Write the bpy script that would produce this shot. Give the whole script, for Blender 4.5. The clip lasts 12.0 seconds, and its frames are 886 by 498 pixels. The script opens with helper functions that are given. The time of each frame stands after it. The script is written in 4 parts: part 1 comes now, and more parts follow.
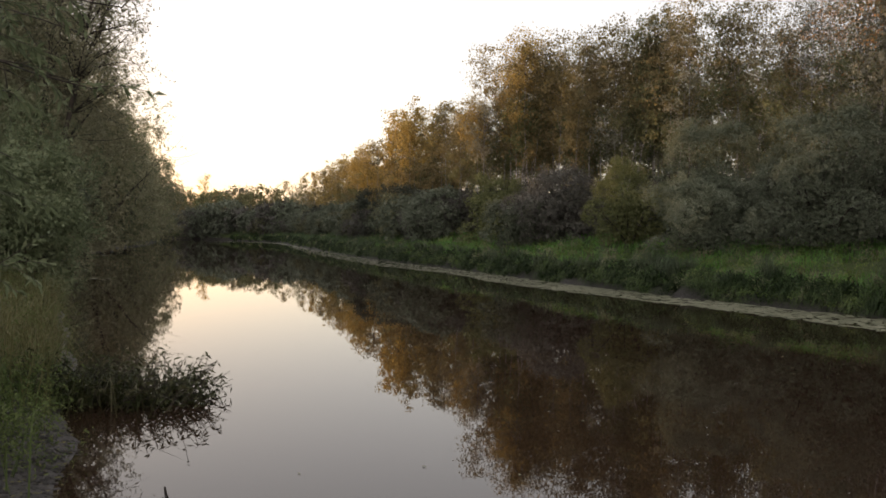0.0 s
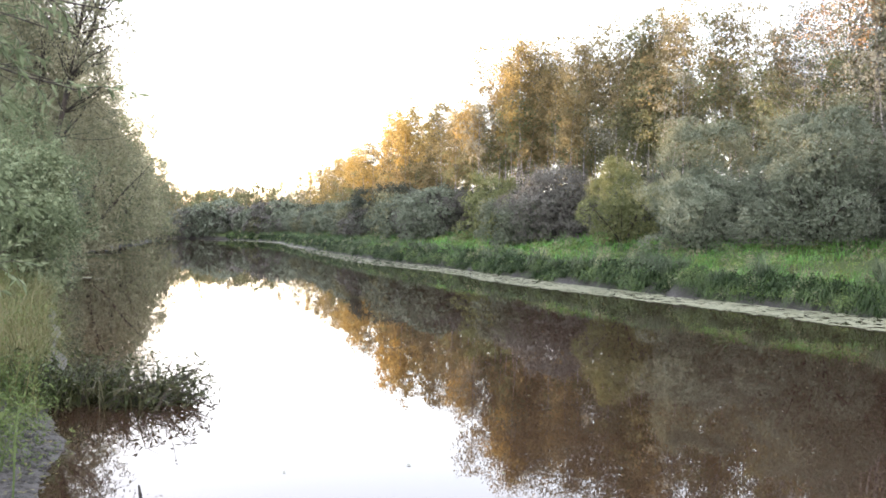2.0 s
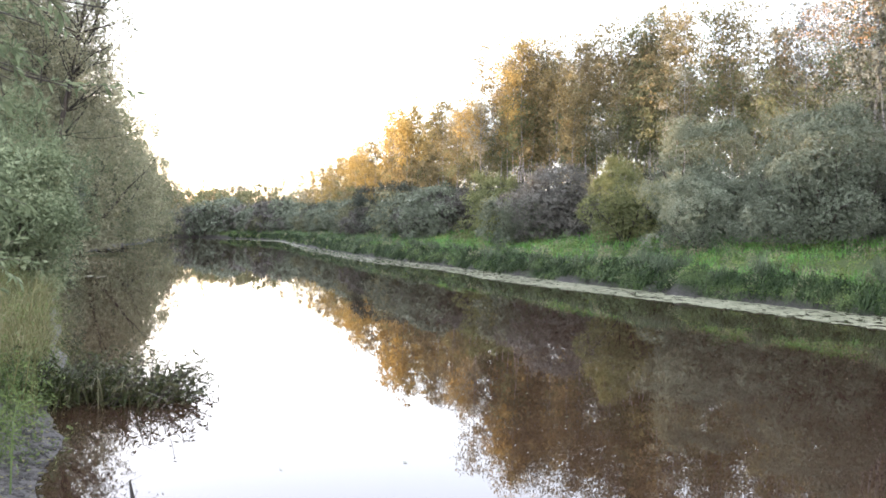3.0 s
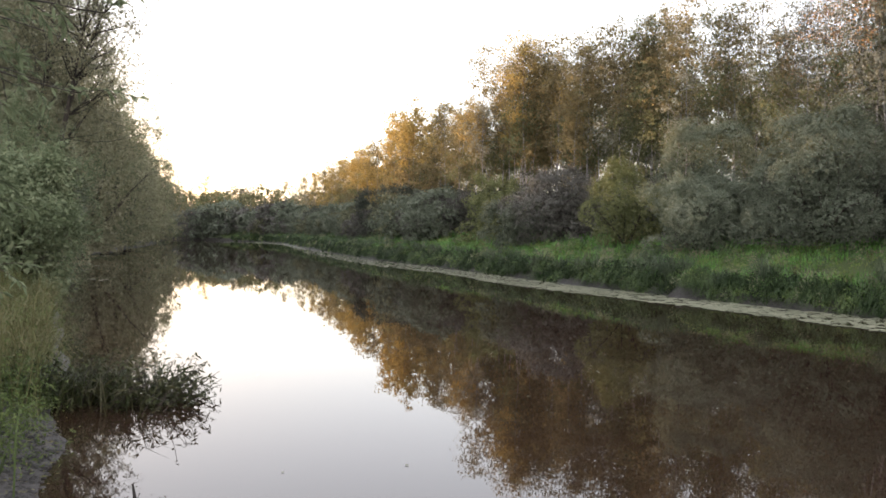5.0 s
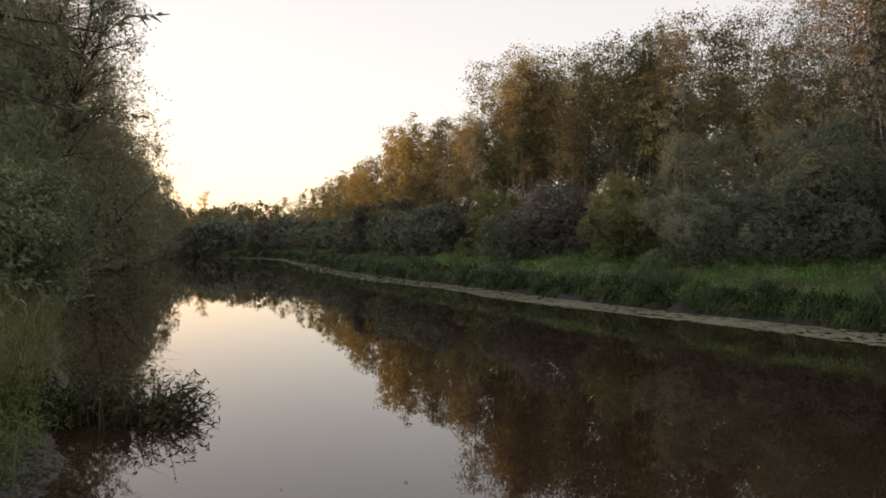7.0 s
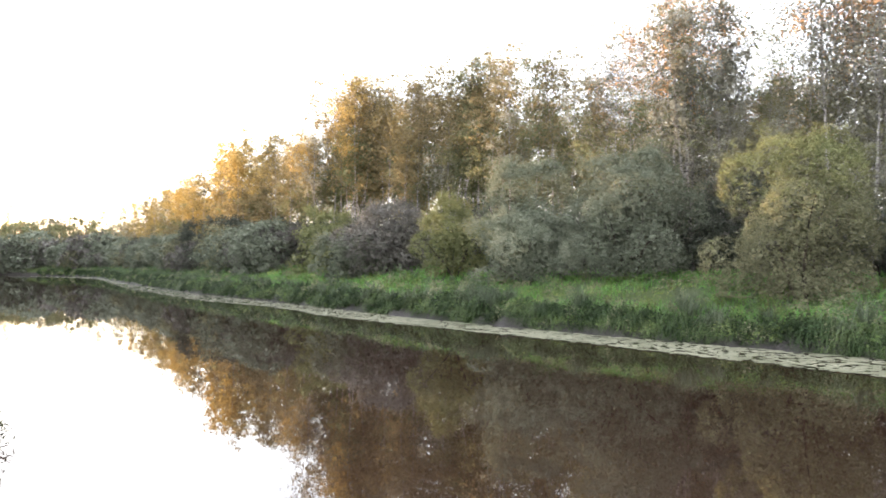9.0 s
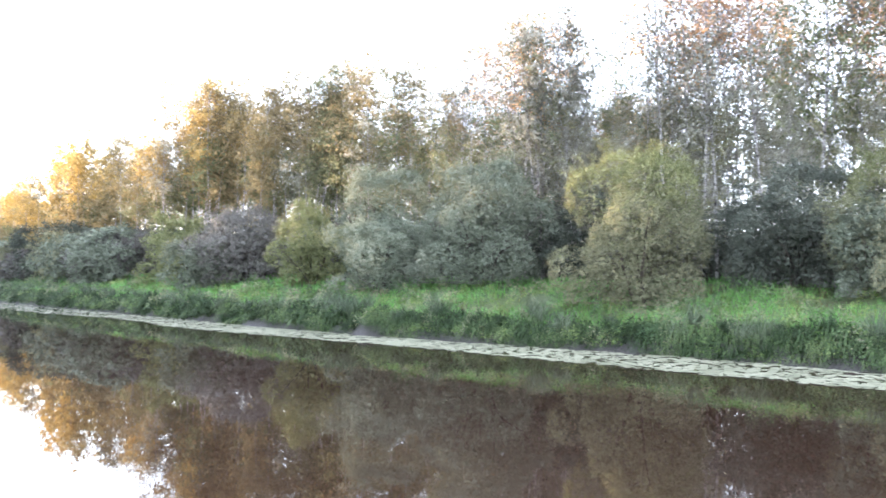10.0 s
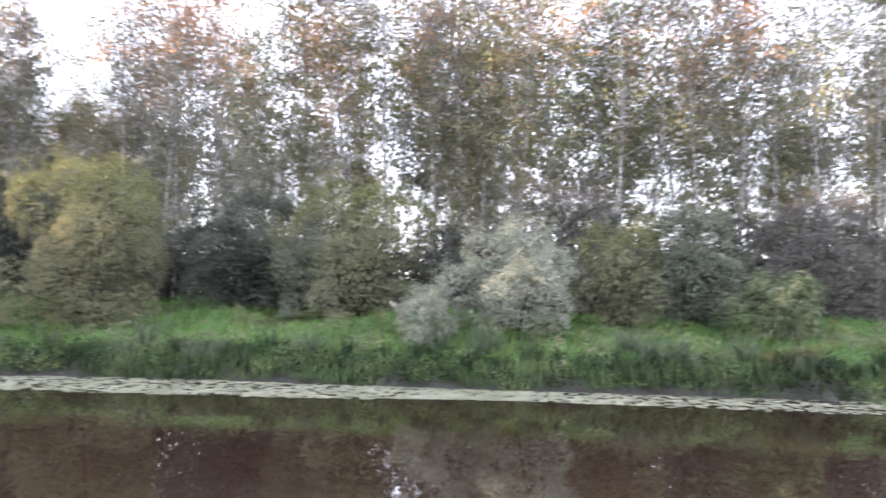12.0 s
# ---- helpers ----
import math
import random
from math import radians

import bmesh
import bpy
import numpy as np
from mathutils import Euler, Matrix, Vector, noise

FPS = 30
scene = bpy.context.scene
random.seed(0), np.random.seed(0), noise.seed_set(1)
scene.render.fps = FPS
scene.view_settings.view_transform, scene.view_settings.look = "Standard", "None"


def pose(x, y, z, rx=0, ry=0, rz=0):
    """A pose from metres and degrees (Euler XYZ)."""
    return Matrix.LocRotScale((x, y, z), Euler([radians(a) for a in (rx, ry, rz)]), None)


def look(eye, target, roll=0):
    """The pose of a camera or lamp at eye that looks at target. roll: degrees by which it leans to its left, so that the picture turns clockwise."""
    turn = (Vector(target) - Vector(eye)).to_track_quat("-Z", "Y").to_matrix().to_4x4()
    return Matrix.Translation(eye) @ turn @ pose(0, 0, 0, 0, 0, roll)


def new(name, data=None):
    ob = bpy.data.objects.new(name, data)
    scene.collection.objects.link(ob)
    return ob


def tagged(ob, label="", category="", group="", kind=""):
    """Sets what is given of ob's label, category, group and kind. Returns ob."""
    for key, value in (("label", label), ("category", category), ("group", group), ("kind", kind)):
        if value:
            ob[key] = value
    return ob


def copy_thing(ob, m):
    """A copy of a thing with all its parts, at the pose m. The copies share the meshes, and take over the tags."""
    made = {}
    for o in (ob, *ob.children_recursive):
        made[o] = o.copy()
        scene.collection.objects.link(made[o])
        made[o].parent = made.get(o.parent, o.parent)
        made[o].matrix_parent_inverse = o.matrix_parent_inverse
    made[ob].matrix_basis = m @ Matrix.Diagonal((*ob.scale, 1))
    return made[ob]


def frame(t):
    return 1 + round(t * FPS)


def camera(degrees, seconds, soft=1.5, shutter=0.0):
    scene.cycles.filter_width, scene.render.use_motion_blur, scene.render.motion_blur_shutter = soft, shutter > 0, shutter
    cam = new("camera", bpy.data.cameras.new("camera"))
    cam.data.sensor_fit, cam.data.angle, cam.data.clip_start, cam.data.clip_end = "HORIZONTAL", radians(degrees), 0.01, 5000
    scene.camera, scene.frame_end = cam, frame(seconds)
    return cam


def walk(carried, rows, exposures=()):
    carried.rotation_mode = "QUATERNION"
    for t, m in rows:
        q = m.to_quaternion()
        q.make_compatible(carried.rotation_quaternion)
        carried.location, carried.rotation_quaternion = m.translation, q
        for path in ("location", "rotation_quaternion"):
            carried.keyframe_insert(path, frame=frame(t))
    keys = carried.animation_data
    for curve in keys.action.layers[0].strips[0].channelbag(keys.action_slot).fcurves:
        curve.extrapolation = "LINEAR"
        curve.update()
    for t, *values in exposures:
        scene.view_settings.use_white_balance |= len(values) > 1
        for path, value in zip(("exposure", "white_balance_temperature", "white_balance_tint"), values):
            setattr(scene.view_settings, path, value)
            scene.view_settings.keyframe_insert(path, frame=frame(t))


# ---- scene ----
# The camera: a phone held 2 m above the water, panning over the river
def eye_at(x, y, z, heading, rise, lean):
    """A camera pose; heading clockwise from +y, rise above the horizon, lean to its left, in degrees."""
    h, p = radians(heading), radians(rise)
    way = Vector((math.sin(h) * math.cos(p), math.cos(h) * math.cos(p), math.sin(p)))
    return look((x, y, z), Vector((x, y, z)) + way, lean)


cam = camera(59.98, 12.0, soft=1.7, shutter=0.25)
PATH = [
    (0.0, eye_at(-0.000, 0.000, 2.000, -0.00, -1.11, 1.37)),
    (0.5, eye_at(0.001, -0.011, 1.999, 0.07, -1.05, 1.37)),
    (1.0, eye_at(0.015, -0.019, 2.007, 0.29, -1.00, 1.35)),
    (1.5, eye_at(0.061, -0.030, 2.012, 0.34, -1.12, 1.37)),
    (2.0, eye_at(0.104, -0.043, 2.013, 0.26, -1.19, 1.36)),
    (2.5, eye_at(0.132, -0.053, 2.013, 0.06, -1.30, 1.32)),
    (3.0, eye_at(0.158, -0.058, 2.006, 0.08, -1.29, 1.34)),
    (5.0, eye_at(0.165, -0.080, 2.016, -0.08, -1.11, 1.27)),
    (5.5, eye_at(0.165, -0.096, 2.017, 0.02, -0.98, 1.25)),
    (6.0, eye_at(0.170, -0.118, 2.024, 0.01, -0.44, 1.15)),
    (6.5, eye_at(0.166, -0.114, 2.021, 0.05, -0.11, 1.06)),
    (6.7, eye_at(0.163, -0.113, 2.024, -0.03, -0.06, 1.09)),
    (7.4, eye_at(0.184, -0.107, 2.029, 0.01, 0.24, 1.14)),
    (7.9, eye_at(0.215, -0.099, 2.037, 0.56, 0.68, 1.22)),
    (8.3, eye_at(0.247, -0.090, 2.044, 4.49, 1.14, 1.30)),
    (8.5, eye_at(0.263, -0.114, 2.013, 7.25, 1.33, 1.29)),
    (9.0, eye_at(0.280, -0.143, 2.005, 12.22, 1.58, 1.02)),
    (9.5, eye_at(0.303, -0.189, 2.012, 16.79, 1.97, 0.91)),
    (10.0, eye_at(0.310, -0.242, 2.013, 22.68, 2.34, 0.75)),
    (10.5, eye_at(0.327, -0.260, 2.006, 28.46, 2.66, 0.58)),
    (11.0, eye_at(0.326, -0.292, 1.965, 36.51, 3.20, 0.44)),
    (11.5, eye_at(0.329, -0.333, 1.985, 47.48, 3.86, 0.33)),
    (12.0, eye_at(0.329, -0.412, 1.977, 61.36, 4.62, 1.42)),
]
EXPOSURES = [
    (0, 1.85, 7300, 15),
    (0.6, 2.05, 7300, 15),
    (1.0, 3.00, 6900, 14),
    (1.5, 3.75, 6500, 14),
    (2.5, 4.00, 6200, 14),
    (3.2, 3.90, 6150, 14),
    (4.8, 3.10, 6600, 14),
    (5.5, 2.40, 6900, 14),
    (6.2, 1.65, 7300, 16),
    (8.3, 2.00, 7300, 16),
    (8.6, 3.30, 6700, 14),
    (9.0, 3.85, 6500, 14),
    (9.5, 4.25, 5950, 14),
    (10.5, 4.50, 5600, 16),
    (11.0, 4.25, 5700, 19),
    (11.5, 4.35, 5800, 21),
    (12, 4.0, 6000, 21),
]
walk(cam, PATH, EXPOSURES)

# ---- light: a low evening sun behind the trees of the near bank ----
SUN_HEADING, SUN_RISE = -28.0, 2.4
world = bpy.data.worlds.new("evening_sky")
scene.world = world
world.use_nodes = True
wn, wl = world.node_tree.nodes, world.node_tree.links
sky = wn.new("ShaderNodeTexSky")
sky.sky_type = "NISHITA"
sky.sun_disc = False
sky.sun_elevation = radians(SUN_RISE)
sky.sun_rotation = radians(SUN_HEADING)
sky.air_density, sky.dust_density, sky.ozone_density = 1.0, 0.2, 1.0
# thin high haze evens the sky out
haze = wn.new("ShaderNodeMix")
haze.data_type = "RGBA"
haze.inputs["Factor"].default_value = 0.77
haze.inputs["B"].default_value = (1.92, 1.97, 2.15, 1)
wl.new(sky.outputs["Color"], haze.inputs["A"])
wl.new(haze.outputs["Result"], wn["Background"].inputs["Color"])
wn["Background"].inputs["Strength"].default_value = 0.15

sun = new("sun", bpy.data.lights.new("sun", "SUN"))
sun.data.energy, sun.data.angle, sun.data.color = 1.7, radians(0.6), (1.0, 0.68, 0.36)
_h, _r = radians(SUN_HEADING), radians(SUN_RISE)
sun.matrix_world = look((0, 0, 60), (-math.sin(_h) * math.cos(_r), -math.cos(_h) * math.cos(_r), 60 - math.sin(_r)))


# ---- materials ----
def material(name):
    m = bpy.data.materials.new(name)
    m.use_nodes = True
    n, l = m.node_tree.nodes, m.node_tree.links
    return m, n, l, n["Principled BSDF"], n["Material Output"]


def ramp(n, stops):
    r = n.new("ShaderNodeValToRGB")
    e = r.color_ramp.elements
    while len(e) < len(stops):
        e.new(0.5)
    for el, (p, c) in zip(e, stops):
        el.position, el.color = p, (*c, 1)
    return r


def noise_node(n, l, scale, detail=4, rough=0.6, coords="Object"):
    tc, nz = n.new("ShaderNodeTexCoord"), n.new("ShaderNodeTexNoise")
    nz.inputs["Scale"].default_value, nz.inputs["Detail"].default_value, nz.inputs["Roughness"].default_value = scale, detail, rough
    l.new(tc.outputs[coords], nz.inputs["Vector"])
    return nz


def bump(n, l, bsdf, height, strength, distance):
    b = n.new("ShaderNodeBump")
    b.inputs["Strength"].default_value, b.inputs["Distance"].default_value = strength, distance
    l.new(height, b.inputs["Height"])
    l.new(b.outputs["Normal"], bsdf.inputs["Normal"])


def leaf_material(name, colours, through_light=0.2, rough=0.7):
    """Leaves: every leaf takes its own tone between the colours; some light passes through."""
    m, n, l, p, out = material(name)
    geo, info = n.new("ShaderNodeNewGeometry"), n.new("ShaderNodeObjectInfo")
    r = ramp(n, [(i / (len(colours) - 1), c) for i, c in enumerate(colours)])
    # whole sprays differ as well as single leaves
    patch, spread = noise_node(n, l, 0.9, 2, 0.5), n.new("ShaderNodeMath")
    spread.operation = "MULTIPLY_ADD"
    spread.inputs[1].default_value, spread.inputs[2].default_value = 1.5, -0.5
    l.new(patch.outputs["Fac"], spread.inputs[0])
    both = n.new("ShaderNodeMath")
    both.operation = "MULTIPLY_ADD"
    both.inputs[1].default_value = 0.5
    l.new(geo.outputs["Random Per Island"], both.inputs[0])
    l.new(spread.outputs["Value"], both.inputs[2])
    l.new(both.outputs["Value"], r.inputs["Fac"])
    tone = n.new("ShaderNodeHueSaturation")
    lift = n.new("ShaderNodeMapRange")
    lift.inputs["To Min"].default_value, lift.inputs["To Max"].default_value = 0.8, 1.2
    l.new(info.outputs["Random"], lift.inputs["Value"])
    l.new(lift.outputs["Result"], tone.inputs["Value"])
    l.new(r.outputs["Color"], tone.inputs["Color"])
    l.new(tone.outputs["Color"], p.inputs["Base Color"])
    p.inputs["Roughness"].default_value = rough
    p.inputs["Specular IOR Level"].default_value = 0.12
    t, mix = n.new("ShaderNodeBsdfTranslucent"), n.new("ShaderNodeMixShader")
    l.new(tone.outputs["Color"], t.inputs["Color"])
    mix.inputs["Fac"].default_value = through_light
    l.new(p.outputs["BSDF"], mix.inputs[1])
    l.new(t.outputs["BSDF"], mix.inputs[2])
    l.new(mix.outputs["Shader"], out.inputs["Surface"])
    return m


def bark_material(name, base, dark, scale, amount):
    m, n, l, p, out = material(name)
    nz = noise_node(n, l, scale, 5, 0.7)
    st = n.new("ShaderNodeMapping")
    tc = n.new("ShaderNodeTexCoord")
    st.inputs["Scale"].default_value = (1, 1, 0.25 if scale < 4 else 2.5)
    l.new(tc.outputs["Object"], st.inputs["Vector"])
    l.new(st.outputs["Vector"], nz.inputs["Vector"])
    r = ramp(n, [(amount - 0.06, dark), (amount + 0.06, base)])
    l.new(nz.outputs["Fac"], r.inputs["Fac"])
    l.new(r.outputs["Color"], p.inputs["Base Color"])
    p.inputs["Roughness"].default_value = 0.85
    bump(n, l, p, nz.outputs["Fac"], 0.5, 0.02)
    return m


M_BIRCH_BARK = bark_material("birch_bark", (0.34, 0.32, 0.30), (0.05, 0.042, 0.038), 5.0, 0.47)
M_GREY_BARK = bark_material("grey_bark", (0.16, 0.14, 0.12), (0.05, 0.04, 0.035), 3.0, 0.5)
M_DARK_BARK = bark_material("dark_bark", (0.06, 0.045, 0.035), (0.02, 0.016, 0.013), 3.0, 0.5)
# leaf colours run from the shaded to the pale side of the leaves
LEAVES = {
    "green": leaf_material("birch_leaves_green", [(0.071, 0.086, 0.045), (0.137, 0.155, 0.081), (0.213, 0.227, 0.123)], 0.32),
    "olive": leaf_material("birch_leaves_olive", [(0.092, 0.099, 0.052), (0.175, 0.175, 0.089), (0.27, 0.251, 0.131)], 0.32),
    "yellow": leaf_material("birch_leaves_yellow", [(0.103, 0.091, 0.05), (0.222, 0.18, 0.093), (0.331, 0.259, 0.138)], 0.4),
    # gold and rust mix autumn leaf colour with the low sun's glow
    "gold": leaf_material("birch_leaves_sunlit_gold", [(0.191, 0.143, 0.053), (0.335, 0.24, 0.083), (0.448, 0.327, 0.131)], 0.42),
    "rust": leaf_material("aspen_leaves_sunlit_rust", [(0.3, 0.2, 0.12), (0.52, 0.3, 0.15), (0.7, 0.41, 0.21)], 0.4),
    "grey": leaf_material("aspen_leaves_grey", [(0.127, 0.127, 0.095), (0.253, 0.247, 0.19), (0.392, 0.374, 0.304)], 0.35),
}
SHRUB = {
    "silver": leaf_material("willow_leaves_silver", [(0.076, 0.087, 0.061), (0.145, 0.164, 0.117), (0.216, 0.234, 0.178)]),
    "white": leaf_material("willow_leaves_white", [(0.137, 0.151, 0.108), (0.263, 0.282, 0.215), (0.357, 0.377, 0.305)]),
    "green": leaf_material("willow_leaves_green", [(0.068, 0.085, 0.046), (0.144, 0.173, 0.096), (0.231, 0.254, 0.156)]),
    "yellow": leaf_material("willow_leaves_yellow", [(0.096, 0.106, 0.049), (0.175, 0.188, 0.085), (0.264, 0.27, 0.125)]),
    "olive": leaf_material("willow_leaves_olive", [(0.078, 0.08, 0.045), (0.146, 0.146, 0.087), (0.217, 0.211, 0.129)]),
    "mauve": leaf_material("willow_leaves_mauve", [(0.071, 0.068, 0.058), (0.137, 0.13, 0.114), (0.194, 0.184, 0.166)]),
    # dark willows, and undergrowth darkened for the shade inside the wood
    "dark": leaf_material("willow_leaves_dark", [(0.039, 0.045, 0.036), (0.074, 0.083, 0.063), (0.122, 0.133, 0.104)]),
}
M_GRASS = leaf_material("meadow_grass", [(0.077, 0.179, 0.045), (0.159, 0.331, 0.085), (0.257, 0.445, 0.155)], 0.4, 0.5)
# darker than the other grass: shade of the bank's hollows put into the colour
M_OVERHANG_SHADED = leaf_material("overhanging_grass", [(0.024, 0.042, 0.016), (0.065, 0.1, 0.038), (0.125, 0.165, 0.068)], 0.2, 0.55)
M_HERB = leaf_material("bank_herbs", [(0.05, 0.085, 0.025), (0.12, 0.18, 0.055), (0.27, 0.3, 0.12)], 0.3, 0.5)
# dark-leaved sedge and herbs, deepened to paint the shaded gaps between clumps
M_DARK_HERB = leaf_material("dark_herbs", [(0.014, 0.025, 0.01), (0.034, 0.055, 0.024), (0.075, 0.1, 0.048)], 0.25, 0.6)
M_NEAR_HERB = leaf_material("near_herbs", [(0.03, 0.05, 0.015), (0.08, 0.11, 0.036), (0.16, 0.185, 0.07)], 0.2, 0.6)
M_NETTLE = leaf_material("nettles", [(0.042, 0.072, 0.036), (0.096, 0.144, 0.07), (0.18, 0.228, 0.12)], 0.3, 0.6)
M_TUSSOCK = leaf_material("grey_tussock", [(0.043, 0.06, 0.038), (0.093, 0.119, 0.072), (0.162, 0.187, 0.123)], 0.25, 0.6)
M_PALE_HERB = leaf_material("pale_herbs", [(0.1, 0.11, 0.06), (0.19, 0.2, 0.12), (0.3, 0.28, 0.19)], 0.3, 0.6)
M_DRY = leaf_material("dry_grass", [(0.057, 0.066, 0.025), (0.139, 0.135, 0.057), (0.246, 0.213, 0.115)], 0.3, 0.6)
M_WEED = leaf_material("smartweed", [(0.018, 0.024, 0.01), (0.045, 0.055, 0.02), (0.1, 0.09, 0.045)], 0.15, 0.45)
LEFT = {
    "brown": leaf_material("alder_leaves_brownish", [(0.111, 0.111, 0.072), (0.235, 0.23, 0.149), (0.36, 0.335, 0.224)], 0.4),
    "olive": leaf_material("alder_leaves_olive", [(0.092, 0.103, 0.06), (0.196, 0.207, 0.121), (0.31, 0.31, 0.19)], 0.4),
}
M_PAD = leaf_material("lily_pad", [(0.132, 0.138, 0.088), (0.227, 0.233, 0.158), (0.335, 0.333, 0.242)], 0.05, 0.55)


def ground_material():
    m, n, l, p, out = material("bank_soil")
    big, small = noise_node(n, l, 0.5, 6, 0.65), noise_node(n, l, 9.0, 5, 0.7)
    r = ramp(n, [(0.3, (0.035, 0.03, 0.015)), (0.55, (0.05, 0.075, 0.018)), (0.75, (0.08, 0.11, 0.03))])
    l.new(big.outputs["Fac"], r.inputs["Fac"])
    geo, sep, rise = n.new("ShaderNodeNewGeometry"), n.new("ShaderNodeSeparateXYZ"), n.new("ShaderNodeMapRange")
    l.new(geo.outputs["Position"], sep.inputs["Vector"])
    l.new(sep.outputs["Z"], rise.inputs["Value"])
    rise.inputs["From Min"].default_value, rise.inputs["From Max"].default_value = 0.34, 0.62
    mud = ramp(n, [(0.35, (0.016, 0.014, 0.012)), (0.7, (0.058, 0.052, 0.047))])
    l.new(small.outputs["Fac"], mud.inputs["Fac"])
    mix = n.new("ShaderNodeMix")
    mix.data_type = "RGBA"
    l.new(rise.outputs["Result"], mix.inputs["Factor"])
    l.new(mud.outputs["Color"], mix.inputs["A"])
    l.new(r.outputs["Color"], mix.inputs["B"])
    l.new(mix.outputs["Result"], p.inputs["Base Color"])
    p.inputs["Roughness"].default_value, p.inputs["Specular IOR Level"].default_value = 0.65, 0.4
    bump(n, l, p, small.outputs["Fac"], 0.8, 0.06)
    return m


def water_material():
    m, n, l, p, out = material("river_water")
    nz = noise_node(n, l, 0.35, 3, 0.5)
    r = ramp(n, [(0.3, (0.018, 0.0095, 0.006)), (0.7, (0.024, 0.0135, 0.0085))])
    l.new(nz.outputs["Fac"], r.inputs["Fac"])
    l.new(r.outputs["Color"], p.inputs["Base Color"])
    p.inputs["Roughness"].default_value, p.inputs["IOR"].default_value = 0.012, 1.55
    rip = noise_node(n, l, 1.6, 3, 0.5)
    bump(n, l, p, rip.outputs["Fac"], 0.03, 0.02)
    return m


M_GROUND, M_WATER = ground_material(), water_material()


# ---- mesh helpers ----
class Geo:
    """Gathers quads as arrays and makes one mesh of them."""

    def __init__(self):
        self.v, self.f, self.t, self.n = [], [], [], 0

    def add(self, v, f):
        v = np.asarray(v, float).reshape(-1, 3)
        self.v.append(v)
        self.f.append(np.asarray(f, int) + self.n)
        self.n += len(v)

    def leaves(self, at, along, side, length, width, bend=0.0, small=True):
        """Leaves from their stalk's end; along and side are unit vectors. Small ones are three-cornered, the others diamonds."""
        at, length, width = np.asarray(at), np.asarray(length)[:, None], np.asarray(width)[:, None]
        tip, k = at + along * length + np.array([0, 0, -1.0]) * length * bend, len(at)
        if small:
            q = np.stack([at - side * width * 0.4, at + along * length * 0.2 + side * width * 0.6, tip], 1)
            self.v.append(q.reshape(-1, 3))
            self.t.append(np.arange(3 * k).reshape(k, 3) + self.n)
            self.n += 3 * k
        else:
            mid = at + along * length * 0.45
            q = np.stack([at, mid + side * width * 0.5, tip, mid - side * width * 0.5], 1)
            self.add(q.reshape(-1, 3), np.arange(4 * k).reshape(k, 4))

    def tube(self, path, radii, sides=5):
        path = np.asarray(path, float)
        k = len(path)
        d = np.gradient(path, axis=0)
        d /= np.linalg.norm(d, axis=1)[:, None] + 1e-9
        ref = np.where(np.abs(d[:, 2:3]) > 0.9, np.array([[1.0, 0, 0]]), np.array([[0, 0, 1.0]]))
        a = np.cross(d, ref)
        a /= np.linalg.norm(a, axis=1)[:, None] + 1e-9
        b = np.cross(d, a)
        ang = np.linspace(0, 2 * np.pi, sides, endpoint=False)
        ring = path[:, None] + (a[:, None] * np.cos(ang)[None, :, None] + b[:, None] * np.sin(ang)[None, :, None]) * np.asarray(radii)[:, None, None]
        i, j = np.meshgrid(np.arange(k - 1), np.arange(sides), indexing="ij")
        j2 = (j + 1) % sides
        self.add(ring.reshape(-1, 3), np.stack([i * sides + j, i * sides + j2, (i + 1) * sides + j2, (i + 1) * sides + j], -1).reshape(-1, 4))

    def take(self, other, x, y, z, turn, size):
        """Adds a turned and scaled copy of another gathering."""
        v = np.concatenate(other.v) * size
        c, s = math.cos(radians(turn)), math.sin(radians(turn))
        self.v.append(np.stack([v[:, 0] * c - v[:, 1] * s + x, v[:, 0] * s + v[:, 1] * c + y, v[:, 2] + z], 1))
        self.f += [f + self.n for f in other.f]
        self.t += [t + self.n for t in other.t]
        self.n += len(v)

    def mesh(self, name, mat, smooth=False):
        v = np.concatenate(self.v)
        f = np.concatenate(self.f) if self.f else np.zeros((0, 4), int)
        t = np.concatenate(self.t) if self.t else np.zeros((0, 3), int)
        me = bpy.data.meshes.new(name)
        me.vertices.add(len(v))
        me.vertices.foreach_set("co", v.ravel().astype(np.float32))
        me.loops.add(f.size + t.size)
        me.loops.foreach_set("vertex_index", np.concatenate([f.ravel(), t.ravel()]).astype(np.int32))
        me.polygons.add(len(f) + len(t))
        me.polygons.foreach_set("loop_start", np.concatenate([np.arange(len(f)) * 4, f.size + np.arange(len(t)) * 3]).astype(np.int32))
        me.polygons.foreach_set("use_smooth", np.full(len(f) + len(t), smooth))
        me.materials.append(mat)
        me.update(calc_edges=True)
        return me


def part(name, me, parent, label=""):
    ob = new(name, me)
    ob.parent = parent
    return tagged(ob, label=label)


def unit(v):
    return v / (np.linalg.norm(v, axis=-1, keepdims=True) + 1e-9)


def smooth_line(points, steps=12):
    p = np.array(points, float)
    q = np.vstack([2 * p[0] - p[1], p, 2 * p[-1] - p[-2]])
    out = []
    for i in range(1, len(q) - 2):
        a, b, c, d = q[i - 1:i + 3]
        for k in range(steps):
            t = k / steps
            out.append(0.5 * (2 * b + (c - a) * t + (2 * a - 5 * b + 4 * c - d) * t * t + (3 * b - a - 3 * c + d) * t ** 3))
    return np.array(out + [p[-1]])


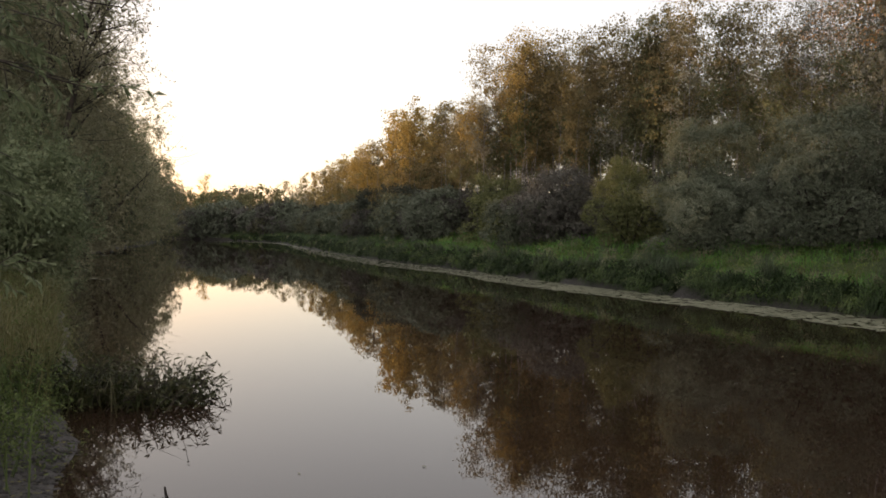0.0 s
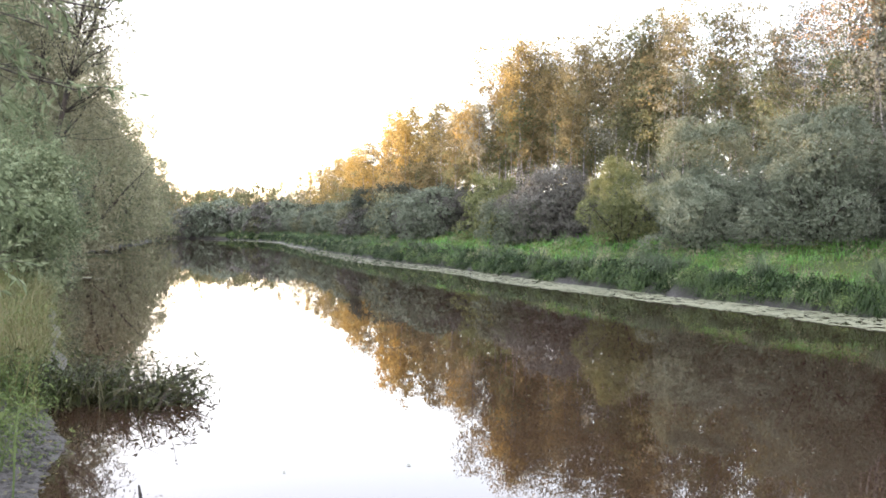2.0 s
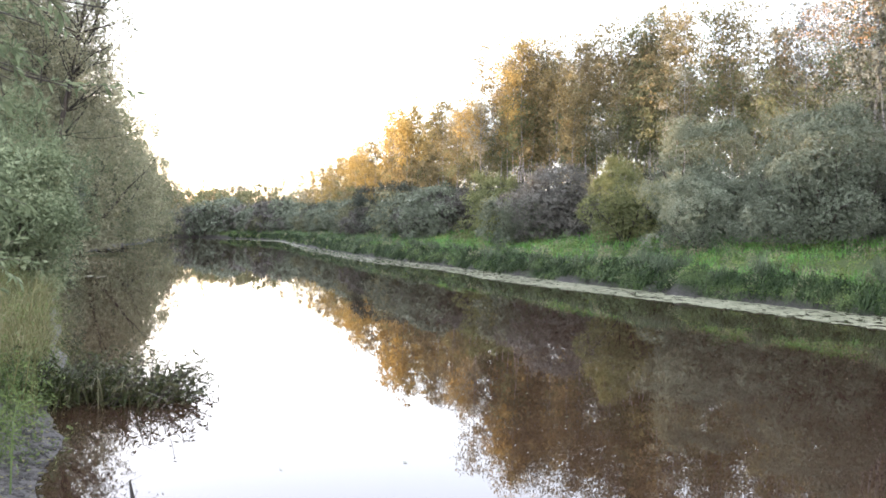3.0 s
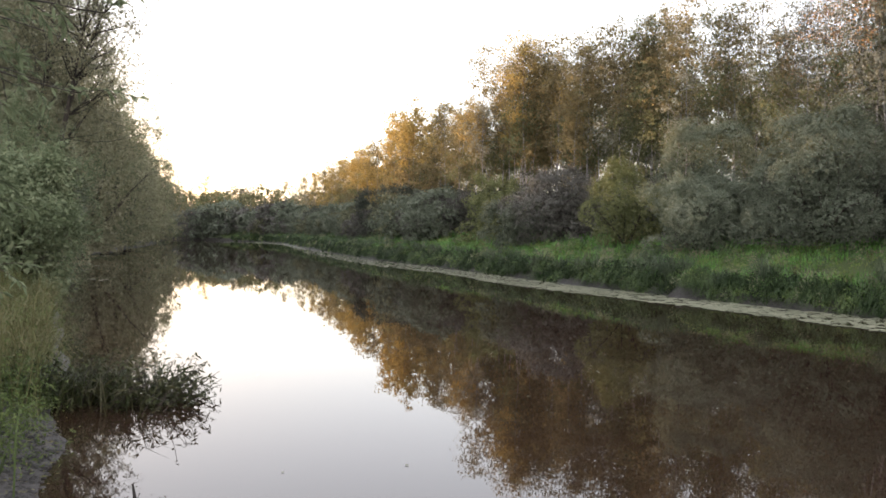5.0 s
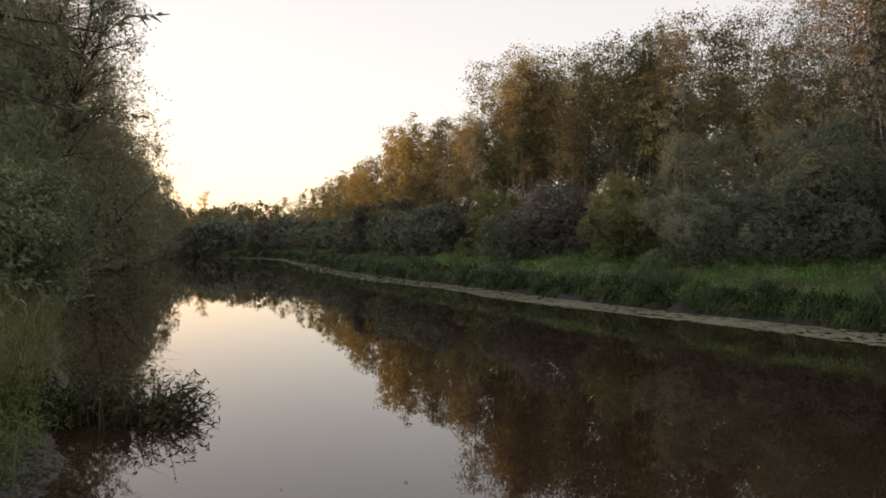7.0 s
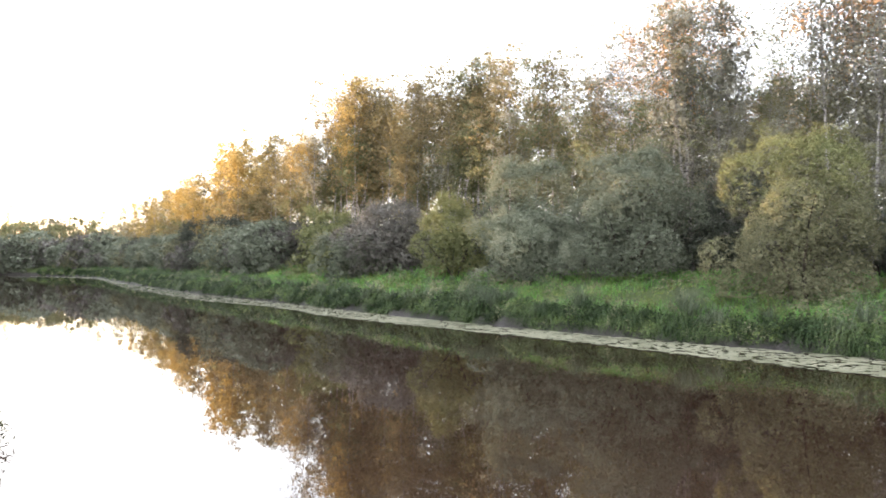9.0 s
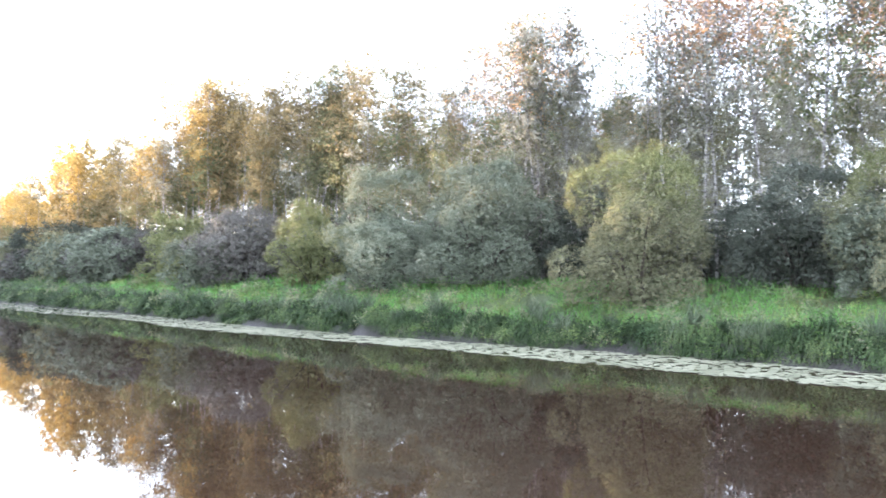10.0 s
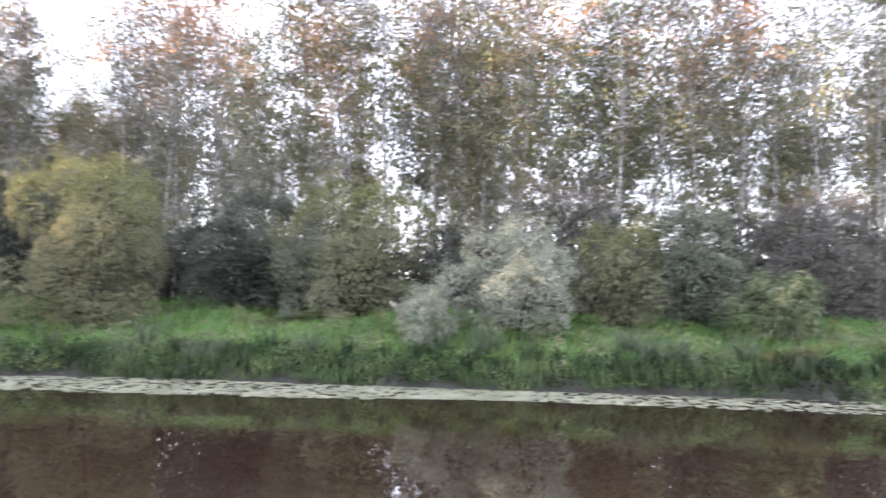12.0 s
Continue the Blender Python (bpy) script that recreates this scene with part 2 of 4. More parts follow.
# ---- the river's two shore lines, both drawn from behind the camera to the far bend ----
FAR_SHORE = smooth_line([(60, -120), (45, -70), (33, -30), (27, -12), (22.4, -0.8), (19.8, 5), (17.8, 9.2), (15.7, 14.6), (13.1, 19.2), (10.4, 23.2), (8.0, 27.5),
                         (4.8, 34.4), (0.8, 44.2), (-6, 60), (-16.5, 92), (-28, 126), (-45, 138), (-75, 145), (-140, 152)])
NEAR_SHORE = smooth_line([(48, -125), (32, -75), (20, -34), (13, -15), (9, -5), (4.5, 1.0), (1.0, 3.2), (-1.2, 4.4), (-2.7, 5.7), (-3.3, 7.0), (-4.7, 10.0), (-8.4, 17.2),
                          (-16.5, 32.5), (-23.3, 48.8), (-27.0, 61.5), (-36.0, 96), (-42, 108), (-60, 118), (-140, 124)])


def shore_distance(pts, line):
    """Signed distance of plan points from a shore line; positive to its right."""
    best, sign = np.full(len(pts), 1e9), np.zeros(len(pts))
    for p, q in zip(line[:-1], line[1:]):
        d = q - p
        t = np.clip(((pts - p) @ d) / (d @ d), 0, 1)
        w = pts - p - t[:, None] * d
        r = np.hypot(w[:, 0], w[:, 1])
        s = np.sign(d[1] * w[:, 0] - d[0] * w[:, 1])
        near = r < best - 1e-9
        best, sign = np.where(near, r, best), np.where(near, s, sign)
    return best * sign


def wobble(x, y, scale, seed=0.0):
    """Cheap smooth noise between -1 and 1 from a few crossed waves."""
    x, y = np.asarray(x) / scale, np.asarray(y) / scale
    return (np.sin(x * 1.7 + 2.1 * np.sin(y * 1.3 + seed)) + np.sin(y * 2.3 + 1.7 * np.sin(x * 1.1 + 2 * seed)) + 0.6 * np.sin(3.9 * x + 3.1 * y + seed)) / 2.6


def ground_height(x, y):
    x, y = np.atleast_1d(np.asarray(x, float)), np.atleast_1d(np.asarray(y, float))
    pts = np.stack([x, y], 1)
    far, near = shore_distance(pts, FAR_SHORE), -shore_distance(pts, NEAR_SHORE)
    far = far + (0.14 * wobble(x, y, 1.6, 1.0) + 0.05 * wobble(x, y, 1.0, 7.0)) * np.clip((48 - y) / 10, 0, 1)
    near_w = near + 0.15 * wobble(x, y, 1.2, 2.0)
    z_far = np.interp(far, [-6, -1.5, -0.05, 0.1, 0.45, 2.0, 4.0, 6.0, 9.0, 20], [-1.5, -0.5, -0.04, 0.32, 0.68, 1.15, 1.68, 1.92, 2.05, 2.15])
    z_near = np.interp(near_w, [-6, -1.5, 0, 0.5, 1.2, 3.0, 8.0, 20], [-1.5, -0.4, -0.04, 0.12, 0.32, 0.5, 1.0, 1.6])
    z = np.maximum(z_far, z_near)
    return z + np.where(z > 0.25, 0.08 * wobble(x, y, 1.1, 3.0) + 0.12 * wobble(x, y, 4.0, 4.0), 0)


# ---- ground: one sheet to the horizon, fine along the river ----
def build_ground():
    gx = np.concatenate([-np.geomspace(3000, 46, 22), np.arange(-44, -14, 1.0), np.arange(-14, 32, 0.5), np.geomspace(32, 3000, 26)])
    gy = np.concatenate([-np.geomspace(3000, 14, 26), np.arange(-13, 50, 0.5), np.arange(50, 150, 1.0), np.geomspace(150, 3000, 22)])
    x, y = np.meshgrid(gx, gy)
    z = ground_height(x.ravel(), y.ravel())
    g = Geo()
    i, j = np.meshgrid(np.arange(len(gy) - 1), np.arange(len(gx) - 1), indexing="ij")
    w = len(gx)
    g.add(np.stack([x.ravel(), y.ravel(), z], 1), np.stack([i * w + j, i * w + j + 1, (i + 1) * w + j + 1, (i + 1) * w + j], -1).reshape(-1, 4))
    ground = new("ground", g.mesh("ground", M_GROUND, True))
    tagged(ground, "river banks of dark soil, mud and low green growth", "ground", kind="structure")
    g = Geo()
    g.add([(-170, -150, 0), (110, -150, 0), (110, 170, 0), (-170, 170, 0)], [[0, 1, 2, 3]])
    water = new("water", g.mesh("water", M_WATER))
    tagged(water, "calm brown river water mirroring the sky and trees", "water", kind="structure")


build_ground()


# ---- trees and shrubs ----
def branch_path(rng, start, way, length, rise, steps=5, jitter=0.12):
    p, d, out = np.array(start, float), np.array(way, float), [np.array(start, float)]
    for _ in range(steps):
        d = unit(d + rng.normal(0, jitter, 3) + np.array([0, 0, rise]))
        p = p + d * length / steps
        out.append(p)
    return np.array(out)


def random_leaves(g, rng, at, size, hang=0.3, slim=0.6, small=True):
    k = len(at)
    a = rng.normal(0, 1, (k, 3))
    a[:, 2] = a[:, 2] * 0.7 - hang
    a = unit(a)
    s = unit(np.cross(a, rng.normal(0, 1, (k, 3))))
    ln = size * rng.uniform(0.7, 1.3, k)
    g.leaves(at, a, s, ln, ln * slim, 0.1, small)


def birch(rng, height, crown_from, spread, boughs, tufts, per, size, tuft=0.3, lean=0.0, forks=0, limbs=True, low_tufts=0):
    """Trunk mesh and leaf mesh of a slender birch or aspen: rising boughs that carry tufts of leaves, with gaps between."""
    wood, crown, upper = Geo(), Geo(), Geo()
    at = []
    stems = [(np.zeros(3), unit(np.array([lean, rng.normal(0, 0.02), 1.0])), height, 0.0047 * height)]
    for _ in range(forks):
        foot = rng.uniform(0.02, 0.3)
        stems.append((np.array([0, 0, height * foot]), unit(np.array([rng.normal(0, 0.17), rng.normal(0, 0.17), 1.0])), height * rng.uniform(0.8, 0.95) * (1 - foot), 0.0034 * height))
    for start, way, length, r0 in stems:
        path = branch_path(rng, start, way, length, 0.06, 9, 0.035)
        wood.tube(path, np.linspace(r0, 0.014, len(path)), 6)
        nb = int(boughs * length / height)
        for i in range(nb):
            v = (i + rng.uniform(0, 1)) / nb
            u = crown_from + (1 - crown_from) * v
            k = u * (len(path) - 1)
            i0 = min(int(k), len(path) - 2)
            p = path[i0] + (path[i0 + 1] - path[i0]) * (k - i0)
            az = i * 2.4 + rng.uniform(-0.6, 0.6)
            reach = spread * (0.3 + 0.7 * math.sin(math.pi * (0.2 + 0.74 * v)) ** 0.8) * rng.uniform(0.5, 1.2)
            bp = branch_path(rng, p, unit(np.array([math.cos(az), math.sin(az), rng.uniform(0.6, 1.3)])), reach, 0.03, 5, 0.13)
            if limbs:
                wood.tube(bp, np.linspace(0.0024 * height * (1.15 - u), 0.006, len(bp)), 3)
            for _ in range(tufts):
                w = rng.uniform(0.3, 1.0) ** 0.7 * (len(bp) - 1.01)
                q = bp[int(w)] + (bp[int(w) + 1] - bp[int(w)]) * (w - int(w))
                at.append(q + rng.normal(0, 0.2, 3) * spread)
        at.append(path[-1])
        at.append(path[-1] - np.array([0, 0, 0.4]))
        for _ in range(low_tufts):
            k = rng.uniform(0.12, crown_from) * (len(path) - 1)
            at.append(path[int(k)] + rng.normal(0, 1, 3) * np.array([0.5, 0.5, 0.3]))
    at = np.array(at)
    n = len(at)
    r = tuft * rng.uniform(0.6, 1.3, (n, 1, 1))
    p = at[:, None] + rng.normal(0, 0.62, (n, per, 3)) * r * np.array([1.0, 1.0, 0.72])
    # the blades of a tuft face outwards and up
    face = unit((p - at[:, None]) / r + np.array([0, 0, 0.5]) + unit(at * np.array([1, 1, 0]))[:, None] * 0.5 + rng.normal(0, 0.45, p.shape))
    a = rng.normal(0, 1, p.shape) + np.array([0, 0, -0.6])
    a = unit(a - face * (a * face).sum(2, keepdims=True))
    ln = size * rng.uniform(0.7, 1.3, p.shape[:2])
    high = at[:, 2] > height * (0.66 + 0.1 * np.sin(at[:, 0] * 1.7 + at[:, 1]))
    for geo, pick in ((crown, ~high), (upper, high)):
        geo.leaves(p[pick].reshape(-1, 3), a[pick].reshape(-1, 3), np.cross(face, a)[pick].reshape(-1, 3), ln[pick].ravel(), ln[pick].ravel() * 0.75, 0.05)
    return wood, crown, upper


def shrub(rng, rx, ry, height, leaves, size, stems=9, slim=0.42, lobes=13, low=0.0, fill=60, shoots=110, cap=False):
    """Stem mesh and leaf meshes of a willow or leafy tree: overlapping boughs, each a dome of leafy sprays, with dark hollows between."""
    wood, crown, top = Geo(), Geo(), Geo()
    for i in range(stems):
        az = 2 * math.pi * (i + rng.uniform(0, 0.8)) / stems
        lean = rng.uniform(0.15, 0.9)
        way = unit(np.array([math.cos(az) * lean * rx / height, math.sin(az) * lean * ry / height, 0.75]))
        path = branch_path(rng, (rng.normal(0, 0.15), rng.normal(0, 0.15), -0.15), way, height * rng.uniform(0.5, 0.72), 0.02, 7, 0.10)
        wood.tube(path, np.linspace(0.012 * height + 0.012, 0.008, len(path)), 5)
        for _ in range(5 if stems > 8 else 1):
            s = path[rng.integers(2, len(path))]
            b = branch_path(rng, s, unit(np.array([math.cos(az), math.sin(az), 0.7]) + rng.normal(0, 0.6, 3)), height * rng.uniform(0.12, 0.3), 0.03, 4, 0.15)
            wood.tube(b, np.linspace(0.014, 0.004, len(b)), 4)
    mid = height * (0.40 + low)
    # one broad dome, smaller domes crowding round it, a few knobs on top
    n = lobes
    v = (np.arange(n) + 0.5) / n
    az = np.arange(n) * 2.4 + rng.uniform(0, 6.28) + rng.normal(0, 0.35, n)
    q = rng.uniform(0.55, 1.45, n) * 1.18 / math.sqrt(n) ** 0.9
    rise = 0.9 - 0.66 * v + rng.normal(0, 0.05, n)
    out = np.sqrt(np.clip(1 - (rise - 0.36) ** 2 / 0.42, 0.03, 1)) * rng.uniform(0.78, 1.24, n)
    ring = np.maximum(out - q * 0.9, 0.05)
    flat = np.stack([np.cos(az), np.sin(az)], 1)
    centre = np.stack([flat[:, 0] * rx * ring, flat[:, 1] * ry * ring, height * np.minimum(rise, 1.0 - q * 0.5)], 1)
    axes = np.stack([rx * q, ry * q, height * 0.5 * q * rng.uniform(0.8, 1.1, n)], 1)
    way = unit(np.stack([flat[:, 0] * ring, flat[:, 1] * ring, (rise - 0.4) * 1.2], 1))
    dz = rise * 1.6 - 0.75
    centre = np.vstack([centre, [[0, 0, height * (0.5 + low)]]])
    axes = np.vstack([axes, [[rx * 0.56, ry * 0.56, height * (0.42 - low)]]])
    way = np.vstack([way, [[0, 0, 1.0]]])
    dz = np.append(dz, 0.5)
    # low boughs that rest on the ground all round
    k = 3 + n // 6
    az = 2 * math.pi * (np.arange(k) + rng.uniform(0, 0.9, k)) / k
    rim = rng.uniform(0.3, 0.75, k)
    low_at = np.stack([np.cos(az) * rx * rim, np.sin(az) * ry * rim, height * rng.uniform(0.05, 0.16, k)], 1)
    low_size = np.stack([rx * rng.uniform(0.22, 0.36, k), ry * rng.uniform(0.22, 0.36, k), height * rng.uniform(0.09, 0.18, k)], 1)
    centre, axes = np.vstack([centre, low_at]), np.vstack([axes, low_size])
    way = np.vstack([way, np.stack([np.cos(az), np.sin(az), np.full(k, 0.1)], 1)])
    dz = np.concatenate([dz, np.full(k, -0.6)])
    # sprays: short leafy twigs that stand off each bough and nod at the tip
    m = max(60, leaves // 6)
    share = axes[:, 0] * axes[:, 2]
    of = rng.choice(len(share), 3 * m, p=share / share.sum())
    out = unit(rng.normal(0, 1, (3 * m, 3)) + way[of] * 0.5 + np.array([0, 0, 0.45]))
    p = centre[of] + out * axes[of] * rng.uniform(0.72, 1.0, (3 * m, 1)) ** 0.7
    # none that would lie buried in a neighbouring bough
    deep = (((p[:, None] - centre[None]) / axes[None]) ** 2).sum(2)
    deep[np.arange(3 * m), of] = 9
    free = np.flatnonzero(deep.min(1) > 0.62)[:m]
    m, of, out, p = len(free), of[free], out[free], p[free]
    w = unit(out * 0.75 + rng.normal(0, 0.42, (m, 3)) + np.array([0, 0, 0.12]))
    ln = size * 1.9 * rng.uniform(0.5, 1.35, (m, 1))
    u = rng.uniform(0, 1, (m, 6, 1))
    at = p[:, None] + w[:, None] * ln[:, None] * u + rng.normal(0, 0.45, (m, 6, 3)) * size
    at[:, :, 2] -= (0.28 * ln[:, None] * u ** 2)[:, :, 0]
    at[:, :, 2] = np.maximum(at[:, :, 2], 0.04)
    # the blades face outwards and up, as leaves turn to the light
    face = unit(out[:, None] + np.array([0, 0, 0.35]) + rng.normal(0, 0.75, (m, 6, 3)))
    a = w[:, None] * 0.6 + np.array([0, 0, -0.25]) + rng.normal(0, 0.6, (m, 6, 3))
    a = unit(a - face * (a * face).sum(2, keepdims=True))
    s = np.cross(face, a)
    long = size * rng.uniform(0.7, 1.35, (m, 6))
    high = (p[:, 2] / height + rng.normal(0, 0.14, m) > 0.66) & cap
    for geo, pick in ((crown, ~high), (top, high)):
        if pick.any():
            geo.leaves(at[pick].reshape(-1, 3), a[pick].reshape(-1, 3), s[pick].reshape(-1, 3), long[pick].ravel(), long[pick].ravel() * slim, 0.12, size < 0.3 and slim > 0.25)
    # longer shoots that stand out of the boughs
    for _ in range(int(shoots)):
        i = int(rng.integers(0, max(2, int(n * 0.75))))
        o = unit(way[i] + rng.normal(0, 0.5, 3) + np.array([0, 0, 0.4]))
        sp = branch_path(rng, centre[i] + o * axes[i] * 0.9, unit(o + np.array([0, 0, 0.4])), rng.uniform(0.3, 0.7) * (0.5 + height / 9), -0.07, 4, 0.12)
        k = int(22 * (0.13 / size) ** 1.5) + 4
        random_leaves(top if cap and dz[i] > 0.25 else crown, rng, sp[rng.integers(0, len(sp), k)] + rng.normal(0, 0.05, (k, 3)) * (1 + size * 3), size, -0.2, slim)
    # overlapping sprays deeper inside the crown
    spray = min(0.24 + 0.5 * max(0, size - 0.14), 0.05 * (rx + ry + height) / 3 + 0.1, size * 1.75)
    k = int(fill * (rx + ry) * height * min(3.2, (0.3 / spray) ** 1.5))
    if k:
        d = unit(rng.normal(0, 1, (k, 3)))
        r = rng.uniform(0.1, 0.72, k)
        z = np.where(d[:, 2] > 0, mid + d[:, 2] * (height - mid) * r, mid * rng.uniform(0.05, 1.0, k))
        random_leaves(crown, rng, np.stack([d[:, 0] * rx * r, d[:, 1] * ry * r, np.maximum(z, 0.1)], 1), spray, 0.0, 0.75)
    return (wood, crown, top) if cap else (wood, crown)


def plant(name, x, y, wood, crown, bark, leaf, turn=0.0, scale=1.0, wood_name="trunk"):
    base = new(name)
    base.empty_display_size = 0.3
    base.matrix_basis = pose(x, y, float(ground_height(x, y)[0]) - 0.03, 0, 0, turn) @ Matrix.Scale(scale, 4)
    part(wood_name, wood.mesh(wood_name, bark, True), base)
    part("crown", crown.mesh("crown", leaf), base)
    return base


def recolour(ob, leaf, upper):
    """Gives a copy its own leaf colours while the mesh stays shared."""
    for child in ob.children:
        if child.name.startswith("crown"):
            child.material_slots[0].link = "OBJECT"
            child.material_slots[0].material = leaf
        if child.name.startswith("upper_crown"):
            child.material_slots[0].link = "OBJECT"
            child.material_slots[0].material = upper


TINT_WORDS = {"green": "dull green", "olive": "olive green", "yellow": "yellowing", "gold": "golden yellow", "rust": "orange-tinged", "grey": "thin greyish"}

# birch and aspen kinds, built once at 13 m and copied along the bank
near_kinds, mid_kinds, far_kinds = [], [], []
for k in range(6):
    rng = np.random.default_rng(140 + k)
    near_kinds.append(birch(rng, 13.0, (0.38, 0.33, 0.42, 0.32, 0.4, 0.36)[k], (2.6, 2.9, 2.5, 3.0, 2.7, 2.8)[k], 26, 6, 28, 0.1, 0.46, rng.normal(0, 0.06), (0, 1, 0, 1, 0, 1)[k], True, 8))
for k in range(6):
    rng = np.random.default_rng(120 + k)
    mid_kinds.append(birch(rng, 13.0, (0.42, 0.36, 0.46, 0.38, 0.44, 0.35)[k], (2.2, 2.5, 2.1, 2.4, 2.6, 2.3)[k], 28, 5, 26, 0.14, 0.46, rng.normal(0, 0.05), (0, 0, 1, 0, 0, 1)[k], k < 3, 2))
for k in range(5):
    rng = np.random.default_rng(170 + k)
    far_kinds.append(birch(rng, 13.0, 0.14, (2.4, 2.7, 2.3, 2.6, 2.5)[k], 24, 3, 26, 0.26, 0.6, 0, 0, False, 6))
stock = {}


def put_birch(kinds, kind, x, y, top, tint, turn, high=""):
    """A birch whose top reaches the height top above the water."""
    z = float(ground_height(x, y)[0])
    size = (top - z) / 13.2
    key = (id(kinds), kind)
    if key not in stock:
        wood, crown, upper = kinds[kind]
        ob = stock[key] = plant("birch_tree", x, y, wood, crown, M_BIRCH_BARK, LEAVES["green"], turn, size)
        part("upper_crown", upper.mesh("upper_crown", LEAVES["green"]), ob)
    else:
        ob = copy_thing(stock[key], pose(x, y, z - 0.03, 0, 0, turn))
        ob.scale = (size, size, size)
    recolour(ob, LEAVES[tint], LEAVES[high or tint])
    words = f"{TINT_WORDS[tint]} leaves" + (f" and {TINT_WORDS[high]} top" if high and high != tint else "")
    return tagged(ob, f"slender pale-trunked birch with {words}", "tree", "birches along the far bank")


def bank_point(along, back):
    """A plan point back metres inland of the far shore, at a length along it from (22.4, -0.8)."""
    seg = np.linalg.norm(np.diff(FAR_SHORE, axis=0), axis=1)
    run = np.concatenate([[0], np.cumsum(seg)])
    s0 = run[48]
    s = s0 + along
    i = int(np.clip(np.searchsorted(run, s) - 1, 0, len(seg) - 1))
    d = (FAR_SHORE[i + 1] - FAR_SHORE[i]) / seg[i]
    p = FAR_SHORE[i] + d * (s - run[i])
    return p[0] + d[1] * back, p[1] - d[0] * back


# height of the wood's edge above the water, by the length along the bank
CANOPY_AT = [-15, 15, 22.8, 23.5, 24.3, 25.5, 27.6, 28.7, 30.3, 32.1, 35.7, 37.1, 39.1, 41, 42.2, 43.6, 46.2, 48.7, 50.1, 52.4, 54, 56.9, 58.7, 61.4, 62.6, 64.6, 67.8, 71, 74.5, 81.7, 88.3, 97.2, 111.5, 129, 139, 143, 146, 149, 158, 170]
CANOPY_TOP = [16.2, 16.4, 16.0, 12.0, 10.8, 11.6, 12.2, 13.6, 12.9, 12.3, 12.4, 12.8, 12.4, 13, 12, 13.1, 13.7, 14, 14.9, 14.5, 15.3, 15.1, 14.4, 15.3, 12.4, 12.4, 12.8, 13.2, 14.3, 13.8, 14.1, 12.5, 12.2, 12.8, 12.5, 11.8, 10.2, 9, 9.2, 10]


def tints_of(along, rng):
    """Leaf colours below and at the top: thin and grey by the open end of the wood, turning gold towards the bend; warm
    tops also have sunlight painted in.
    """
    if along < 33:
        return rng.choice(["grey", "grey", "grey", "olive", "green"]), rng.choice(["grey", "grey", "olive", "olive", "rust"], p=[0.27, 0.23, 0.2, 0.12, 0.18])
    if along < 50:
        return rng.choice(["olive", "grey", "olive", "green"]), rng.choice(["olive", "yellow", "yellow"])
    if along < 76:
        return rng.choice(["yellow", "olive", "olive", "green"]), rng.choice(["gold", "yellow", "yellow"])
    if along < 142:
        return rng.choice(["yellow", "gold", "yellow", "olive"]), rng.choice(["gold", "gold", "yellow"])
    return rng.choice(["olive", "green", "yellow"]), rng.choice(["olive", "yellow"])


BACK_WOOD = {tint: Geo() for tint in ("grey", "olive", "yellow")}


def put_back(kinds, kind, x, y, top, tint, turn):
    """A tree deep in the wood, where single trees can no longer be told apart."""
    wood, crown, upper = kinds[kind]
    z = float(ground_height(x, y)[0])
    for geo in (crown, upper):
        BACK_WOOD[tint].take(geo, x, y, z, turn, (top - z) / 13.2)


rng = np.random.default_rng(7)
for row, (back, share) in enumerate(((8.4, 1.0), (11.0, 0.96), (14.2, 0.93), (18.5, 0.9))):
    along = -11.0 + 0.6 * row if row < 3 else 20.0
    while along < (170 if row < 3 else 120):
        a = along + rng.uniform(-0.4, 0.4)
        x, y = bank_point(a, back + rng.uniform(-0.9, 0.9))
        top = float(np.interp(a, CANOPY_AT, CANOPY_TOP)) * share * (rng.uniform(0.98, 1.06) - (0.06 if a > 48 else 0) if row == 0 else rng.uniform(0.84, 1.0))
        kinds = near_kinds if along < 36 and row < 2 else mid_kinds if along < 74 else far_kinds
        low, high = tints_of(a, rng)
        if row == 3 or (row == 2 and along > 74):
            put_back(far_kinds, int(rng.integers(0, 5)), x, y, top, "yellow" if a > 60 else "olive", rng.uniform(0, 360))
        else:
            put_birch(kinds, int(rng.integers(0, len(kinds))), x, y, top, low, rng.uniform(0, 360), high)
        along += (1.5 if along < 13 else 1.3 if along < 23 else 1.35 if along < 66 else 2.3) * (1 + 0.12 * row)
for row, back in enumerate((22.5, 27.5)):
    for i in range(44):
        a = -22 + i * 2.3 + rng.uniform(-0.9, 0.9)
        x, y = bank_point(a, back + rng.uniform(-1.5, 1.5))
        put_back(far_kinds, (i + row) % 5, x, y, float(np.interp(a, CANOPY_AT, CANOPY_TOP)) * rng.uniform(0.66, 0.86), rng.choice(["grey", "olive"] if a < 40 else ["olive", "olive", "yellow"]), rng.uniform(0, 360))
for tint, geo in BACK_WOOD.items():
    tagged(new("back_wood", geo.mesh("back_wood", LEAVES[tint])), f"dense {TINT_WORDS[tint]} foliage deep inside the birch wood", "woods", kind="stuff")
for i in range(52):
    a = -10 + i * 0.86 + rng.uniform(-0.4, 0.4)
    x, y = bank_point(a, rng.uniform(8.0, 15.0))
    put_birch(near_kinds, i % 6, x, y, rng.uniform(7.0, 10.5), rng.choice(["grey", "grey", "olive"]), rng.uniform(0, 360))
for i in range(16):
    x, y = bank_point(15.5 + i * 0.55, rng.uniform(7.6, 12.0))
    put_birch(near_kinds, i % 6, x, y, rng.uniform(6.6, 9.4), rng.choice(["grey", "olive"]), rng.uniform(0, 360))
